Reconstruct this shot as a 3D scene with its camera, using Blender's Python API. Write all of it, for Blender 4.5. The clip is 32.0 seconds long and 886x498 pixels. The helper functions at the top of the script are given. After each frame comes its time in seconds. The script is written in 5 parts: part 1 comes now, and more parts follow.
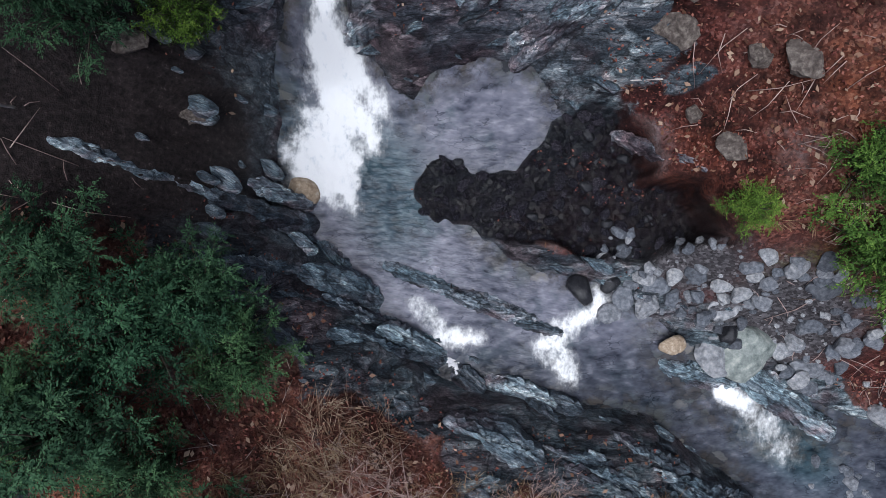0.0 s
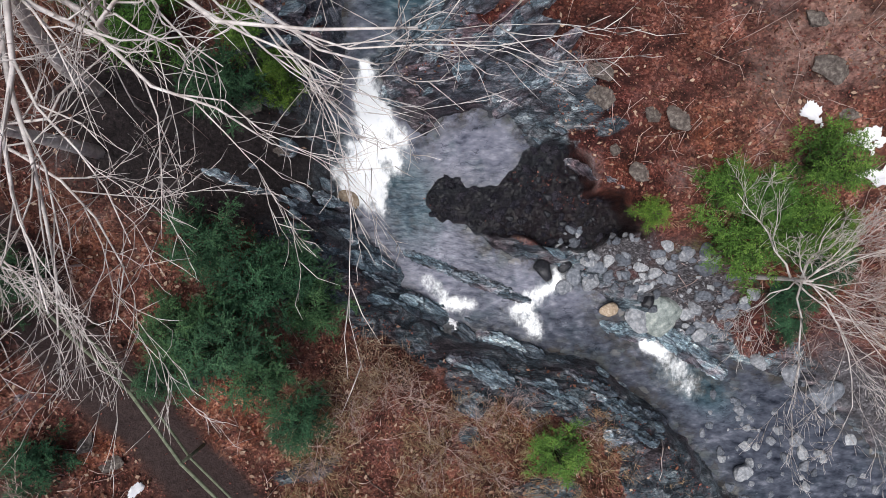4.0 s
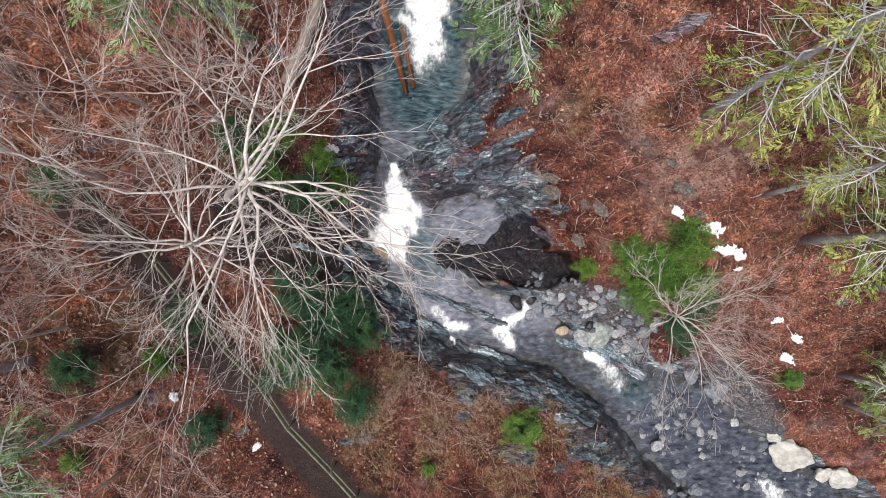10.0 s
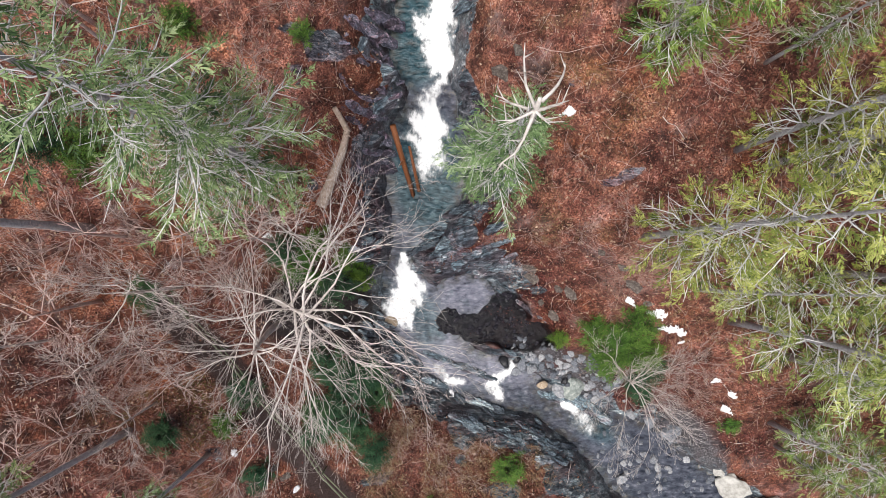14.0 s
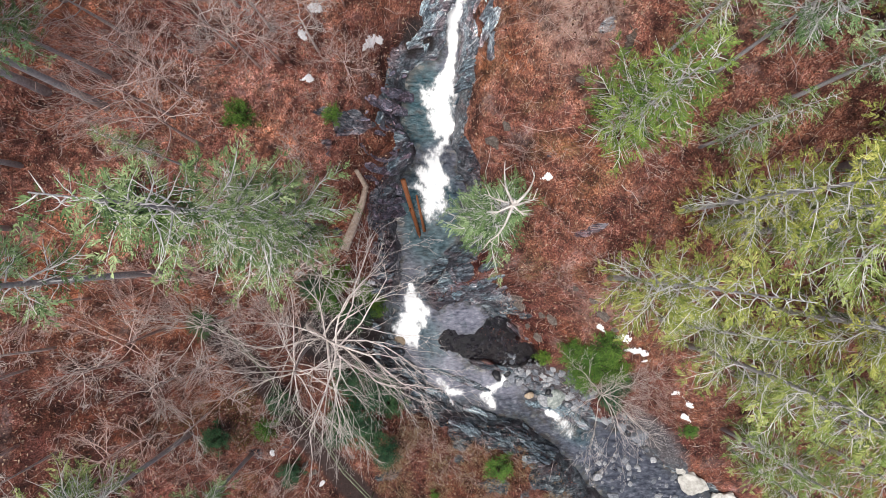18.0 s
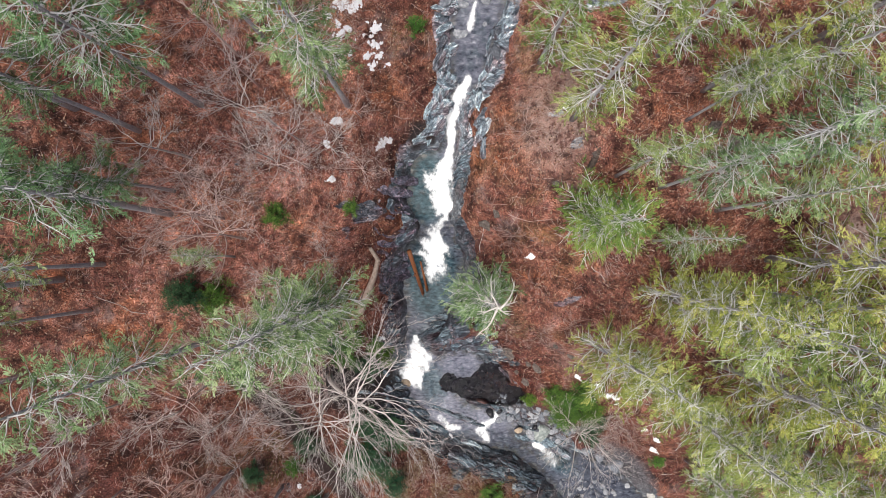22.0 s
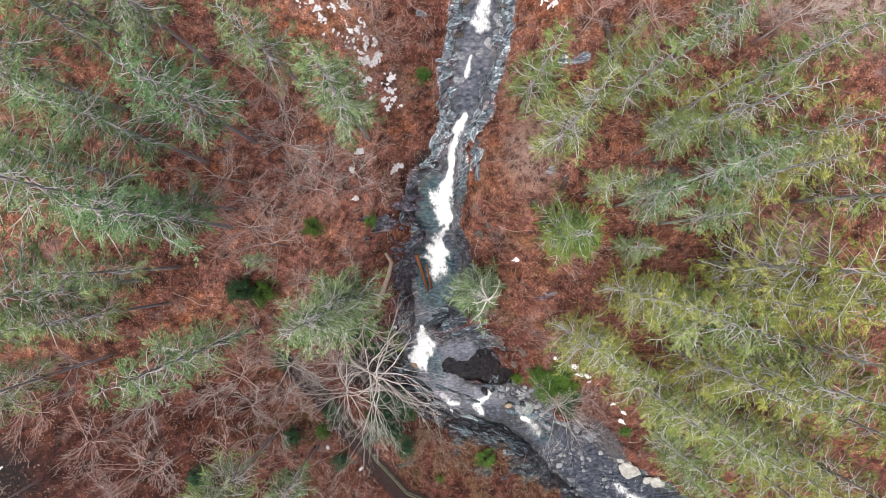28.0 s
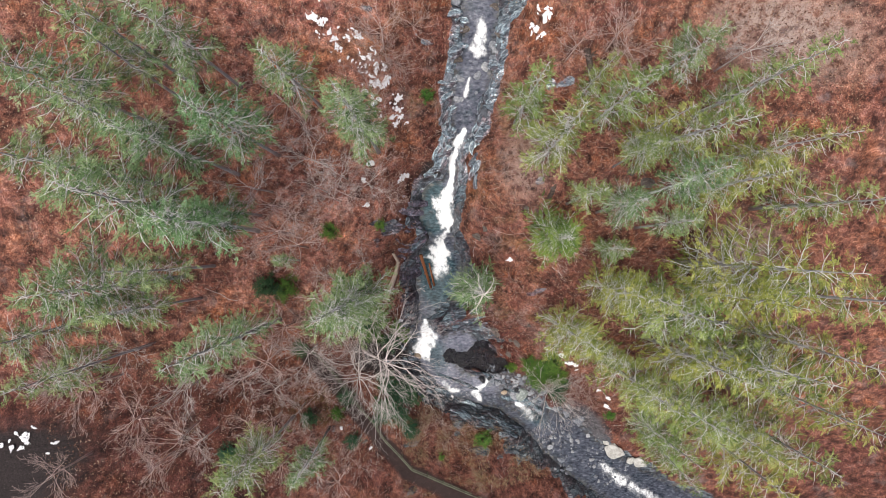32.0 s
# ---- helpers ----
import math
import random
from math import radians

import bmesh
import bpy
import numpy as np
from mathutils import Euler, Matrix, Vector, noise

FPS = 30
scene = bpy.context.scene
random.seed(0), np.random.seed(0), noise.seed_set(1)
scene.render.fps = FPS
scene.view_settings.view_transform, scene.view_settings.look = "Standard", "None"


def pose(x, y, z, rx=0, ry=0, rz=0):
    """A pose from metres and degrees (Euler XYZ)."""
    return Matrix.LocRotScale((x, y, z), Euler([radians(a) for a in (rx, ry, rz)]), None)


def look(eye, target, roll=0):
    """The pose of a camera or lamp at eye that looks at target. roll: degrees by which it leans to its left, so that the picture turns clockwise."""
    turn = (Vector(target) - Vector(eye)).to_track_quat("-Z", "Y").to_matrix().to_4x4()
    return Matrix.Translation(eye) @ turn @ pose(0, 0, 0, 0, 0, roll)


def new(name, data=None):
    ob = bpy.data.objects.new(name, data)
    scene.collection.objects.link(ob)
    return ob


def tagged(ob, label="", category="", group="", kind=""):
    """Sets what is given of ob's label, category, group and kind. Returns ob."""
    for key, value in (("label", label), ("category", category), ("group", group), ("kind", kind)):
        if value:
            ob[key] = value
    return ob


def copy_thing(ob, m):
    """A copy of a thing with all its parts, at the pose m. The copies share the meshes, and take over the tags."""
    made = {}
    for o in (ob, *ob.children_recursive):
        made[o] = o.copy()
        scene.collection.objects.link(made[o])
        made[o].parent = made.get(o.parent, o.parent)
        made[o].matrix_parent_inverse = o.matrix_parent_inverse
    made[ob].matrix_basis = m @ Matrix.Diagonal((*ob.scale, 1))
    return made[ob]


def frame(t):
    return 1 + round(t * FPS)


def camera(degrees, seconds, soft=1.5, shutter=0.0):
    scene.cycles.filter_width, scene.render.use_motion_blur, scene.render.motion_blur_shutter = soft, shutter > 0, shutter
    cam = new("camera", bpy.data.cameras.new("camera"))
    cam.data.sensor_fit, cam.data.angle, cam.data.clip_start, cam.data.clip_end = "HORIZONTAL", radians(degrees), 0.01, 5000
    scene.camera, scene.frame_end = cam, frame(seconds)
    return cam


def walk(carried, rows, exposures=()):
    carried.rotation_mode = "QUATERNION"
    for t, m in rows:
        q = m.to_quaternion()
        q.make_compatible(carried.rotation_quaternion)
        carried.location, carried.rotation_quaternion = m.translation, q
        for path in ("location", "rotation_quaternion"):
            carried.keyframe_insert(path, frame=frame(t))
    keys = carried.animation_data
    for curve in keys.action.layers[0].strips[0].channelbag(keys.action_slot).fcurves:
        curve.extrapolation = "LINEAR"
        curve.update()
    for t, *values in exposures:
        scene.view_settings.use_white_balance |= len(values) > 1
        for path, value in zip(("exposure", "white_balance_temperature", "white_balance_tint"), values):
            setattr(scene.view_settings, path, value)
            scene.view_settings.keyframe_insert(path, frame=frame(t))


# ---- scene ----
cam = camera(72, 32.0, 0.55)
PATH = [
    (0.0, pose(0.685, -1.501, 16.147, 0, 0, -0.182)),
    (0.5, pose(0.649, -1.506, 16.896, 0, 0, -0.145)),
    (1.0, pose(0.617, -1.530, 17.708, 0, 0, -0.112)),
    (1.5, pose(0.590, -1.577, 18.564, 0, 0, -0.083)),
    (2.0, pose(0.573, -1.643, 19.430, 0, 0, -0.061)),
    (2.5, pose(0.567, -1.717, 20.283, 0, 0, -0.045)),
    (3.0, pose(0.568, -1.776, 21.111, 0, 0, -0.034)),
    (3.5, pose(0.571, -1.803, 21.920, 0, 0, -0.025)),
    (4.0, pose(0.569, -1.796, 22.720, 0, 0, -0.016)),
    (4.5, pose(0.558, -1.768, 23.517, 0, 0, -0.002)),
    (5.0, pose(0.537, -1.737, 24.313, 0, 0, 0.015)),
    (5.5, pose(0.508, -1.719, 25.110, 0, 0, 0.035)),
    (6.0, pose(0.476, -1.712, 25.907, 0, 0, 0.057)),
    (6.5, pose(0.450, -1.693, 26.708, 0, 0, 0.076)),
    (7.0, pose(0.434, -1.621, 27.511, 0, 0, 0.092)),
    (7.5, pose(0.426, -1.484, 28.316, 0, 0, 0.104)),
    (8.0, pose(0.421, -1.274, 29.122, 0, 0, 0.114)),
    (8.5, pose(0.417, -0.989, 29.934, 0, 0, 0.124)),
    (9.0, pose(0.412, -0.633, 30.756, 0, 0, 0.133)),
    (9.5, pose(0.406, -0.211, 31.591, 0, 0, 0.140)),
    (10.0, pose(0.400, 0.259, 32.432, 0, 0, 0.142)),
    (10.5, pose(0.394, 0.768, 33.277, 0, 0, 0.138)),
    (11.0, pose(0.391, 1.302, 34.120, 0, 0, 0.125)),
    (11.5, pose(0.390, 1.864, 34.964, 0, 0, 0.104)),
    (12.0, pose(0.389, 2.457, 35.810, 0, 0, 0.078)),
    (12.5, pose(0.388, 3.090, 36.659, 0, 0, 0.049)),
    (13.0, pose(0.385, 3.726, 37.504, 0, 0, 0.024)),
    (13.5, pose(0.380, 4.282, 38.337, 0, 0, 0.007)),
    (14.0, pose(0.371, 4.653, 39.144, 0, 0, 0.002)),
    (14.5, pose(0.358, 4.862, 39.927, 0, 0, 0.010)),
    (15.0, pose(0.344, 5.017, 40.703, 0, 0, 0.032)),
    (15.5, pose(0.330, 5.186, 41.485, 0, 0, 0.062)),
    (16.0, pose(0.316, 5.403, 42.282, 0, 0, 0.095)),
    (16.5, pose(0.300, 5.681, 43.100, 0, 0, 0.128)),
    (17.0, pose(0.283, 6.019, 43.936, 0, 0, 0.156)),
    (17.5, pose(0.268, 6.418, 44.787, 0, 0, 0.179)),
    (18.0, pose(0.255, 6.867, 45.642, 0, 0, 0.197)),
    (18.5, pose(0.243, 7.352, 46.498, 0, 0, 0.212)),
    (19.0, pose(0.232, 7.864, 47.350, 0, 0, 0.221)),
    (19.5, pose(0.221, 8.412, 48.200, 0, 0, 0.222)),
    (20.0, pose(0.210, 9.004, 49.050, 0, 0, 0.214)),
    (20.5, pose(0.204, 9.651, 49.903, 0, 0, 0.198)),
    (21.0, pose(0.204, 10.330, 50.753, 0, 0, 0.173)),
    (21.5, pose(0.211, 10.984, 51.592, 0, 0, 0.142)),
    (22.0, pose(0.224, 11.487, 52.409, 0, 0, 0.107)),
    (22.5, pose(0.239, 11.747, 53.196, 0, 0, 0.069)),
    (23.0, pose(0.251, 11.816, 53.959, 0, 0, 0.031)),
    (23.5, pose(0.255, 11.788, 54.718, 0, 0, -0.002)),
    (24.0, pose(0.250, 11.752, 55.495, 0, 0, -0.026)),
    (24.5, pose(0.236, 11.743, 56.300, 0, 0, -0.040)),
    (25.0, pose(0.215, 11.762, 57.132, 0, 0, -0.042)),
    (25.5, pose(0.190, 11.792, 57.984, 0, 0, -0.035)),
    (26.0, pose(0.163, 11.816, 58.844, 0, 0, -0.020)),
    (26.5, pose(0.136, 11.831, 59.702, 0, 0, -0.004)),
    (27.0, pose(0.109, 11.844, 60.545, 0, 0, 0.010)),
    (27.5, pose(0.083, 11.862, 61.368, 0, 0, 0.017)),
    (28.0, pose(0.057, 11.890, 62.169, 0, 0, 0.016)),
    (28.5, pose(0.032, 11.916, 62.953, 0, 0, 0.007)),
    (29.0, pose(0.009, 11.930, 63.727, 0, 0, -0.005)),
    (29.5, pose(-0.011, 11.936, 64.496, 0, 0, -0.017)),
    (30.0, pose(-0.028, 11.940, 65.261, 0, 0, -0.027)),
    (30.5, pose(-0.044, 11.953, 66.024, 0, 0, -0.032)),
    (31.0, pose(-0.062, 11.973, 66.785, 0, 0, -0.031)),
    (31.5, pose(-0.078, 11.988, 67.540, 0, 0, -0.023)),
    (32.0, pose(-0.095, 11.984, 68.287, 0, 0, -0.009)),
]
walk(cam, PATH, exposures=[(0.0, -0.05, 5750, 10), (3.5, 0.13, 6050, 10), (5.5, 0.45, 6450, 10), (22.0, 0.48, 6500, 10), (32.0, 0.3, 6550, 10)])

# world and light: an even, overcast sky
world = bpy.data.worlds.new("world")
scene.world = world
world.use_nodes = True
wn = world.node_tree.nodes
sky = wn.new("ShaderNodeTexSky")
sky.sky_type = "NISHITA"
sky.sun_disc = False
sky.sun_elevation = radians(73)
sky.sun_rotation = radians(222)
sky.air_density, sky.dust_density, sky.ozone_density = 1.0, 4.0, 1.0
world.node_tree.links.new(sky.outputs[0], wn["Background"].inputs[0])
wn["Background"].inputs[1].default_value = 0.068
sun = new("sun", bpy.data.lights.new("sun", "SUN"))
sun.data.energy, sun.data.angle, sun.data.color = 3.3, radians(42), (1.0, 0.965, 0.92)
sun.matrix_world = look((-8, -9, 40), (0, 0, 0))


# materials
def material(name, rough_value=0.85, metal=0.0, spec=0.3):
    m = bpy.data.materials.new(name)
    m.use_nodes = True
    b = m.node_tree.nodes["Principled BSDF"]
    b.inputs["Roughness"].default_value = rough_value
    b.inputs["Metallic"].default_value = metal
    b.inputs["Specular IOR Level"].default_value = spec
    return m, m.node_tree, b


def node(tree, kind, **values):
    n = tree.nodes.new(kind)
    for key, value in values.items():
        n.inputs[key.replace("_", " ")].default_value = value
    return n


def speckle(tree, scale, detail=4.0, rough_value=0.6, stretch=(1, 1, 1), turn=0.0, space="Object"):
    co = tree.nodes.new("ShaderNodeTexCoord")
    mp = tree.nodes.new("ShaderNodeMapping")
    mp.inputs["Scale"].default_value = stretch
    mp.inputs["Rotation"].default_value = (0, 0, radians(turn))
    tree.links.new(co.outputs[space], mp.inputs[0])
    n = node(tree, "ShaderNodeTexNoise", Scale=scale, Detail=detail, Roughness=rough_value)
    tree.links.new(mp.outputs[0], n.inputs["Vector"])
    return n.outputs["Fac"]


def ramp(tree, source, stops):
    n = tree.nodes.new("ShaderNodeValToRGB")
    while len(n.color_ramp.elements) < len(stops):
        n.color_ramp.elements.new(0.5)
    for e, (at, colour) in zip(n.color_ramp.elements, stops):
        e.position = at
        e.color = (*colour, 1) if len(colour) == 3 else colour
    tree.links.new(source, n.inputs[0])
    return n.outputs[0]


def blend(tree, factor, a, b, kind="MIX"):
    n = tree.nodes.new("ShaderNodeMix")
    n.data_type, n.blend_type = "RGBA", kind
    for source, slot in ((factor, 0), (a, 6), (b, 7)):
        if isinstance(source, (int, float)):
            n.inputs[slot].default_value = source
        elif isinstance(source, tuple):
            n.inputs[slot].default_value = (*source, 1)
        else:
            tree.links.new(source, n.inputs[slot])
    return n.outputs[2]


def attribute(tree, name):
    n = tree.nodes.new("ShaderNodeAttribute")
    n.attribute_name = name
    return n.outputs["Fac"]


def maths(tree, kind, a, b=0.0):
    n = tree.nodes.new("ShaderNodeMath")
    n.operation, n.use_clamp = kind, True
    for source, slot in ((a, 0), (b, 1)):
        if isinstance(source, (int, float)):
            n.inputs[slot].default_value = source
        else:
            tree.links.new(source, n.inputs[slot])
    return n.outputs[0]


def bump(tree, b, height, strength=0.5, distance=0.05):
    n = node(tree, "ShaderNodeBump", Strength=strength, Distance=distance)
    tree.links.new(height, n.inputs["Height"])
    tree.links.new(n.outputs[0], b.inputs["Normal"])


def plain(name, stops, scale=6.0, rough_value=0.85, bumped=0.3, stretch=(1, 1, 1), spec=0.3, random_tint=0.0):
    m, t, b = material(name, rough_value, 0, spec)
    n = speckle(t, scale, 5, 0.65, stretch)
    colour = ramp(t, n, stops)
    if random_tint:
        info = t.nodes.new("ShaderNodeObjectInfo")
        colour = blend(t, random_tint, colour, ramp(t, info.outputs["Random"], [(0, (0.22, 0.24, 0.30)), (0.35, (0.6, 0.65, 0.75)), (0.7, (1.0, 1.0, 1.05)), (1, (2.0, 1.95, 1.9))]), "MULTIPLY")
    t.links.new(colour, b.inputs["Base Color"])
    if bumped:
        bump(t, b, speckle(t, scale * 3, 4, 0.6, stretch), bumped, 0.04)
    return m


def facets(t, scale, stretch, turn, warp=0.5):
    """Warped cells: a random value for each stone face, and the thin joint round it (0 in the joint)."""
    co = t.nodes.new("ShaderNodeTexCoord")
    mp = t.nodes.new("ShaderNodeMapping")
    mp.inputs["Scale"].default_value = stretch
    mp.inputs["Rotation"].default_value = (0, 0, radians(turn))
    t.links.new(co.outputs["Object"], mp.inputs[0])
    wobble = node(t, "ShaderNodeTexNoise", Scale=scale * 1.6, Detail=5.0, Roughness=0.7)
    t.links.new(mp.outputs[0], wobble.inputs["Vector"])
    add = t.nodes.new("ShaderNodeVectorMath")
    add.operation = "MULTIPLY_ADD"
    t.links.new(wobble.outputs["Color"], add.inputs[0])
    add.inputs[1].default_value = (warp / scale, warp / scale, warp / scale)
    t.links.new(mp.outputs[0], add.inputs[2])
    cell = node(t, "ShaderNodeTexVoronoi", Scale=scale)
    rim = node(t, "ShaderNodeTexVoronoi", Scale=scale)
    rim.feature = "DISTANCE_TO_EDGE"
    for v in (cell, rim):
        t.links.new(add.outputs[0], v.inputs["Vector"])
    return cell.outputs["Color"], rim.outputs["Distance"]


def rock_colour(t, turn=22.0, k=1.0):
    """Banded schist: blue-green, purple-brown and pale layers, broken faces, dark joints. Returns colour and height."""
    strata = speckle(t, 2.0 * k, 10, 0.85, (0.5, 2.6, 1.2), turn)
    grit = speckle(t, 16 * k, 7, 0.85, (0.7, 1.5, 1), turn)
    cool = ramp(t, strata, [(0.36, (0.012, 0.018, 0.024)), (0.45, (0.055, 0.075, 0.09)), (0.52, (0.13, 0.165, 0.185)), (0.58, (0.24, 0.27, 0.28)), (0.66, (0.58, 0.57, 0.54))])
    warm = ramp(t, strata, [(0.36, (0.012, 0.008, 0.010)), (0.46, (0.055, 0.038, 0.044)), (0.56, (0.135, 0.10, 0.108)), (0.68, (0.34, 0.29, 0.285))])
    colour = blend(t, ramp(t, speckle(t, 0.55 * k, 5, 0.7), [(0.46, (0, 0, 0)), (0.60, (0.85, 0.85, 0.85))]), cool, warm)
    face, rim = facets(t, 1.5 * k, (0.45, 1.7, 1), turn)
    chip, chip_rim = facets(t, 4.2 * k, (0.55, 1.6, 1), turn + 12, 0.7)
    colour = blend(t, 0.85, colour, ramp(t, face, [(0.1, (0.38, 0.38, 0.42)), (0.5, (0.95, 0.96, 0.98)), (0.9, (1.75, 1.74, 1.7))]), "MULTIPLY")
    colour = blend(t, 0.8, colour, ramp(t, chip, [(0.1, (0.45, 0.45, 0.48)), (0.5, (0.95, 0.95, 0.96)), (0.9, (1.7, 1.68, 1.62))]), "MULTIPLY")
    colour = blend(t, 0.85, colour, ramp(t, grit, [(0.38, (0.25, 0.26, 0.29)), (0.50, (0.95, 0.95, 0.97)), (0.62, (1.7, 1.68, 1.65))]), "MULTIPLY")
    joints = ramp(t, rim, [(0, (0.05, 0.05, 0.06)), (0.05, (1, 1, 1))])
    cracks = ramp(t, chip_rim, [(0, (0.25, 0.25, 0.27)), (0.06, (1, 1, 1))])
    colour = blend(t, 0.75, blend(t, 0.6, colour, cracks, "MULTIPLY"), joints, "MULTIPLY")
    height = maths(t, "ADD", maths(t, "MULTIPLY", blend(t, 0.5, face, chip), 0.55), maths(t, "MULTIPLY", blend(t, 0.5, strata, grit), 0.45))
    return colour, height


def ground_material():
    m, t, b = material("forest_floor", 0.9, 0, 0.25)
    fine, mid, broad = speckle(t, 9, 6, 0.75), speckle(t, 1.7, 5, 0.7), speckle(t, 0.25, 5, 0.65)
    co = t.nodes.new("ShaderNodeTexCoord")
    cells = node(t, "ShaderNodeTexVoronoi", Scale=19.0)
    t.links.new(co.outputs["Object"], cells.inputs["Vector"])
    leaf = ramp(t, cells.outputs["Color"], [(0.0, (0.05, 0.019, 0.013)), (0.35, (0.19, 0.07, 0.044)), (0.65, (0.39, 0.17, 0.105)), (1.0, (0.64, 0.42, 0.31))])
    dark = ramp(t, fine, [(0.3, (0.02, 0.011, 0.009)), (0.7, (0.165, 0.075, 0.056))])
    leaf = blend(t, ramp(t, mid, [(0.38, (0.95, 0.95, 0.95)), (0.60, (0.05, 0.05, 0.05))]), leaf, dark)
    tint = ramp(t, broad, [(0.32, (0.62, 0.50, 0.55)), (0.45, (0.95, 0.84, 0.88)), (0.55, (1, 0.93, 0.9)), (0.7, (1.2, 0.88, 0.60))])
    leaf = blend(t, 1.0, leaf, tint, "MULTIPLY")
    leaf = blend(t, attribute(t, "dry"), leaf, blend(t, 1.0, leaf, (1.7, 1.75, 1.8), "MULTIPLY"))
    leaf = blend(t, attribute(t, "darkened"), leaf, blend(t, 1.0, leaf, (0.45, 0.38, 0.42), "MULTIPLY"))
    leaf = blend(t, attribute(t, "spray"), leaf, blend(t, 1.0, leaf, (0.34, 0.22, 0.27), "MULTIPLY"))
    soil = ramp(t, speckle(t, 0.42, 5, 0.7), [(0.55, (0, 0, 0)), (0.70, (0.8, 0.8, 0.8))])
    leaf = blend(t, soil, leaf, ramp(t, fine, [(0.3, (0.06, 0.042, 0.04)), (0.7, (0.26, 0.20, 0.185))]))
    leaf = blend(t, maths(t, "MULTIPLY", attribute(t, "moss"), ramp(t, fine, [(0.42, (0, 0, 0)), (0.6, (1, 1, 1))])), leaf, ramp(t, fine, [(0.4, (0.05, 0.055, 0.012)), (0.7, (0.20, 0.19, 0.04))]))
    mottle = ramp(t, speckle(t, 0.8, 6, 0.75), [(0.37, (0.16, 0.15, 0.17)), (0.46, (0.66, 0.64, 0.66)), (0.54, (1.1, 1.12, 1.15)), (0.64, (1.6, 1.8, 2.0))])
    leaf = blend(t, 0.9, leaf, mottle, "MULTIPLY")
    rock, height = rock_colour(t)
    rock = blend(t, attribute(t, "pale"), rock, blend(t, 1.0, rock, (3.1, 3.05, 3.05), "MULTIPLY"))
    rock = blend(t, attribute(t, "brown"), rock, blend(t, 1.0, rock, (1.35, 1.08, 1.14), "MULTIPLY"))
    edge = maths(t, "ADD", attribute(t, "rock"), maths(t, "MULTIPLY", maths(t, "SUBTRACT", mid, 0.5), 1.6))
    colour = blend(t, ramp(t, edge, [(0.45, (0, 0, 0)), (0.58, (1, 1, 1))]), leaf, rock)
    gravel = node(t, "ShaderNodeTexVoronoi", Scale=15.0)
    t.links.new(co.outputs["Object"], gravel.inputs["Vector"])
    earth = ramp(t, fine, [(0.3, (0.17, 0.115, 0.10)), (0.5, (0.34, 0.25, 0.215)), (0.7, (0.52, 0.42, 0.375))])
    colour = blend(t, maths(t, "MULTIPLY", attribute(t, "bare"), ramp(t, mid, [(0.40, (0.15, 0.15, 0.15)), (0.55, (1, 1, 1))])), colour, earth)
    colour = blend(t, attribute(t, "gravel"), colour, ramp(t, gravel.outputs["Color"], [(0, (0.02, 0.018, 0.02)), (0.5, (0.07, 0.064, 0.07)), (0.85, (0.16, 0.15, 0.16)), (1, (0.42, 0.41, 0.42))]))
    near_black = ramp(t, fine, [(0.35, (0.012, 0.010, 0.010)), (0.6, (0.05, 0.038, 0.038)), (0.75, (0.20, 0.16, 0.15))])
    colour = blend(t, maths(t, "ADD", attribute(t, "near_black"), maths(t, "MULTIPLY", maths(t, "SUBTRACT", attribute(t, "near_black"), mid), 0.8)), colour, near_black)
    pebbly = node(t, "ShaderNodeTexVoronoi", Scale=9.0)
    t.links.new(co.outputs["Object"], pebbly.inputs["Vector"])
    wet = ramp(t, maths(t, "MULTIPLY", fine, maths(t, "ADD", pebbly.outputs["Color"], 0.55)), [(0.38, (0.001, 0.001, 0.002)), (0.54, (0.006, 0.0055, 0.009)), (0.66, (0.024, 0.022, 0.034)), (0.80, (0.16, 0.15, 0.18))])
    colour = blend(t, attribute(t, "wet"), colour, wet)
    mud = ramp(t, fine, [(0.3, (0.025, 0.016, 0.015)), (0.75, (0.075, 0.05, 0.047))])
    colour = blend(t, attribute(t, "tread"), colour, mud)
    t.links.new(colour, b.inputs["Base Color"])
    gloss = ramp(t, attribute(t, "damp"), [(0, (0.9, 0.9, 0.9)), (1, (0.38, 0.38, 0.38))])
    t.links.new(gloss, b.inputs["Roughness"])
    bump(t, b, blend(t, attribute(t, "wet"), blend(t, attribute(t, "rock"), maths(t, "MULTIPLY", fine, 0.45), height), maths(t, "MULTIPLY", fine, pebbly.outputs["Color"])), 1.0, 0.15)
    return m


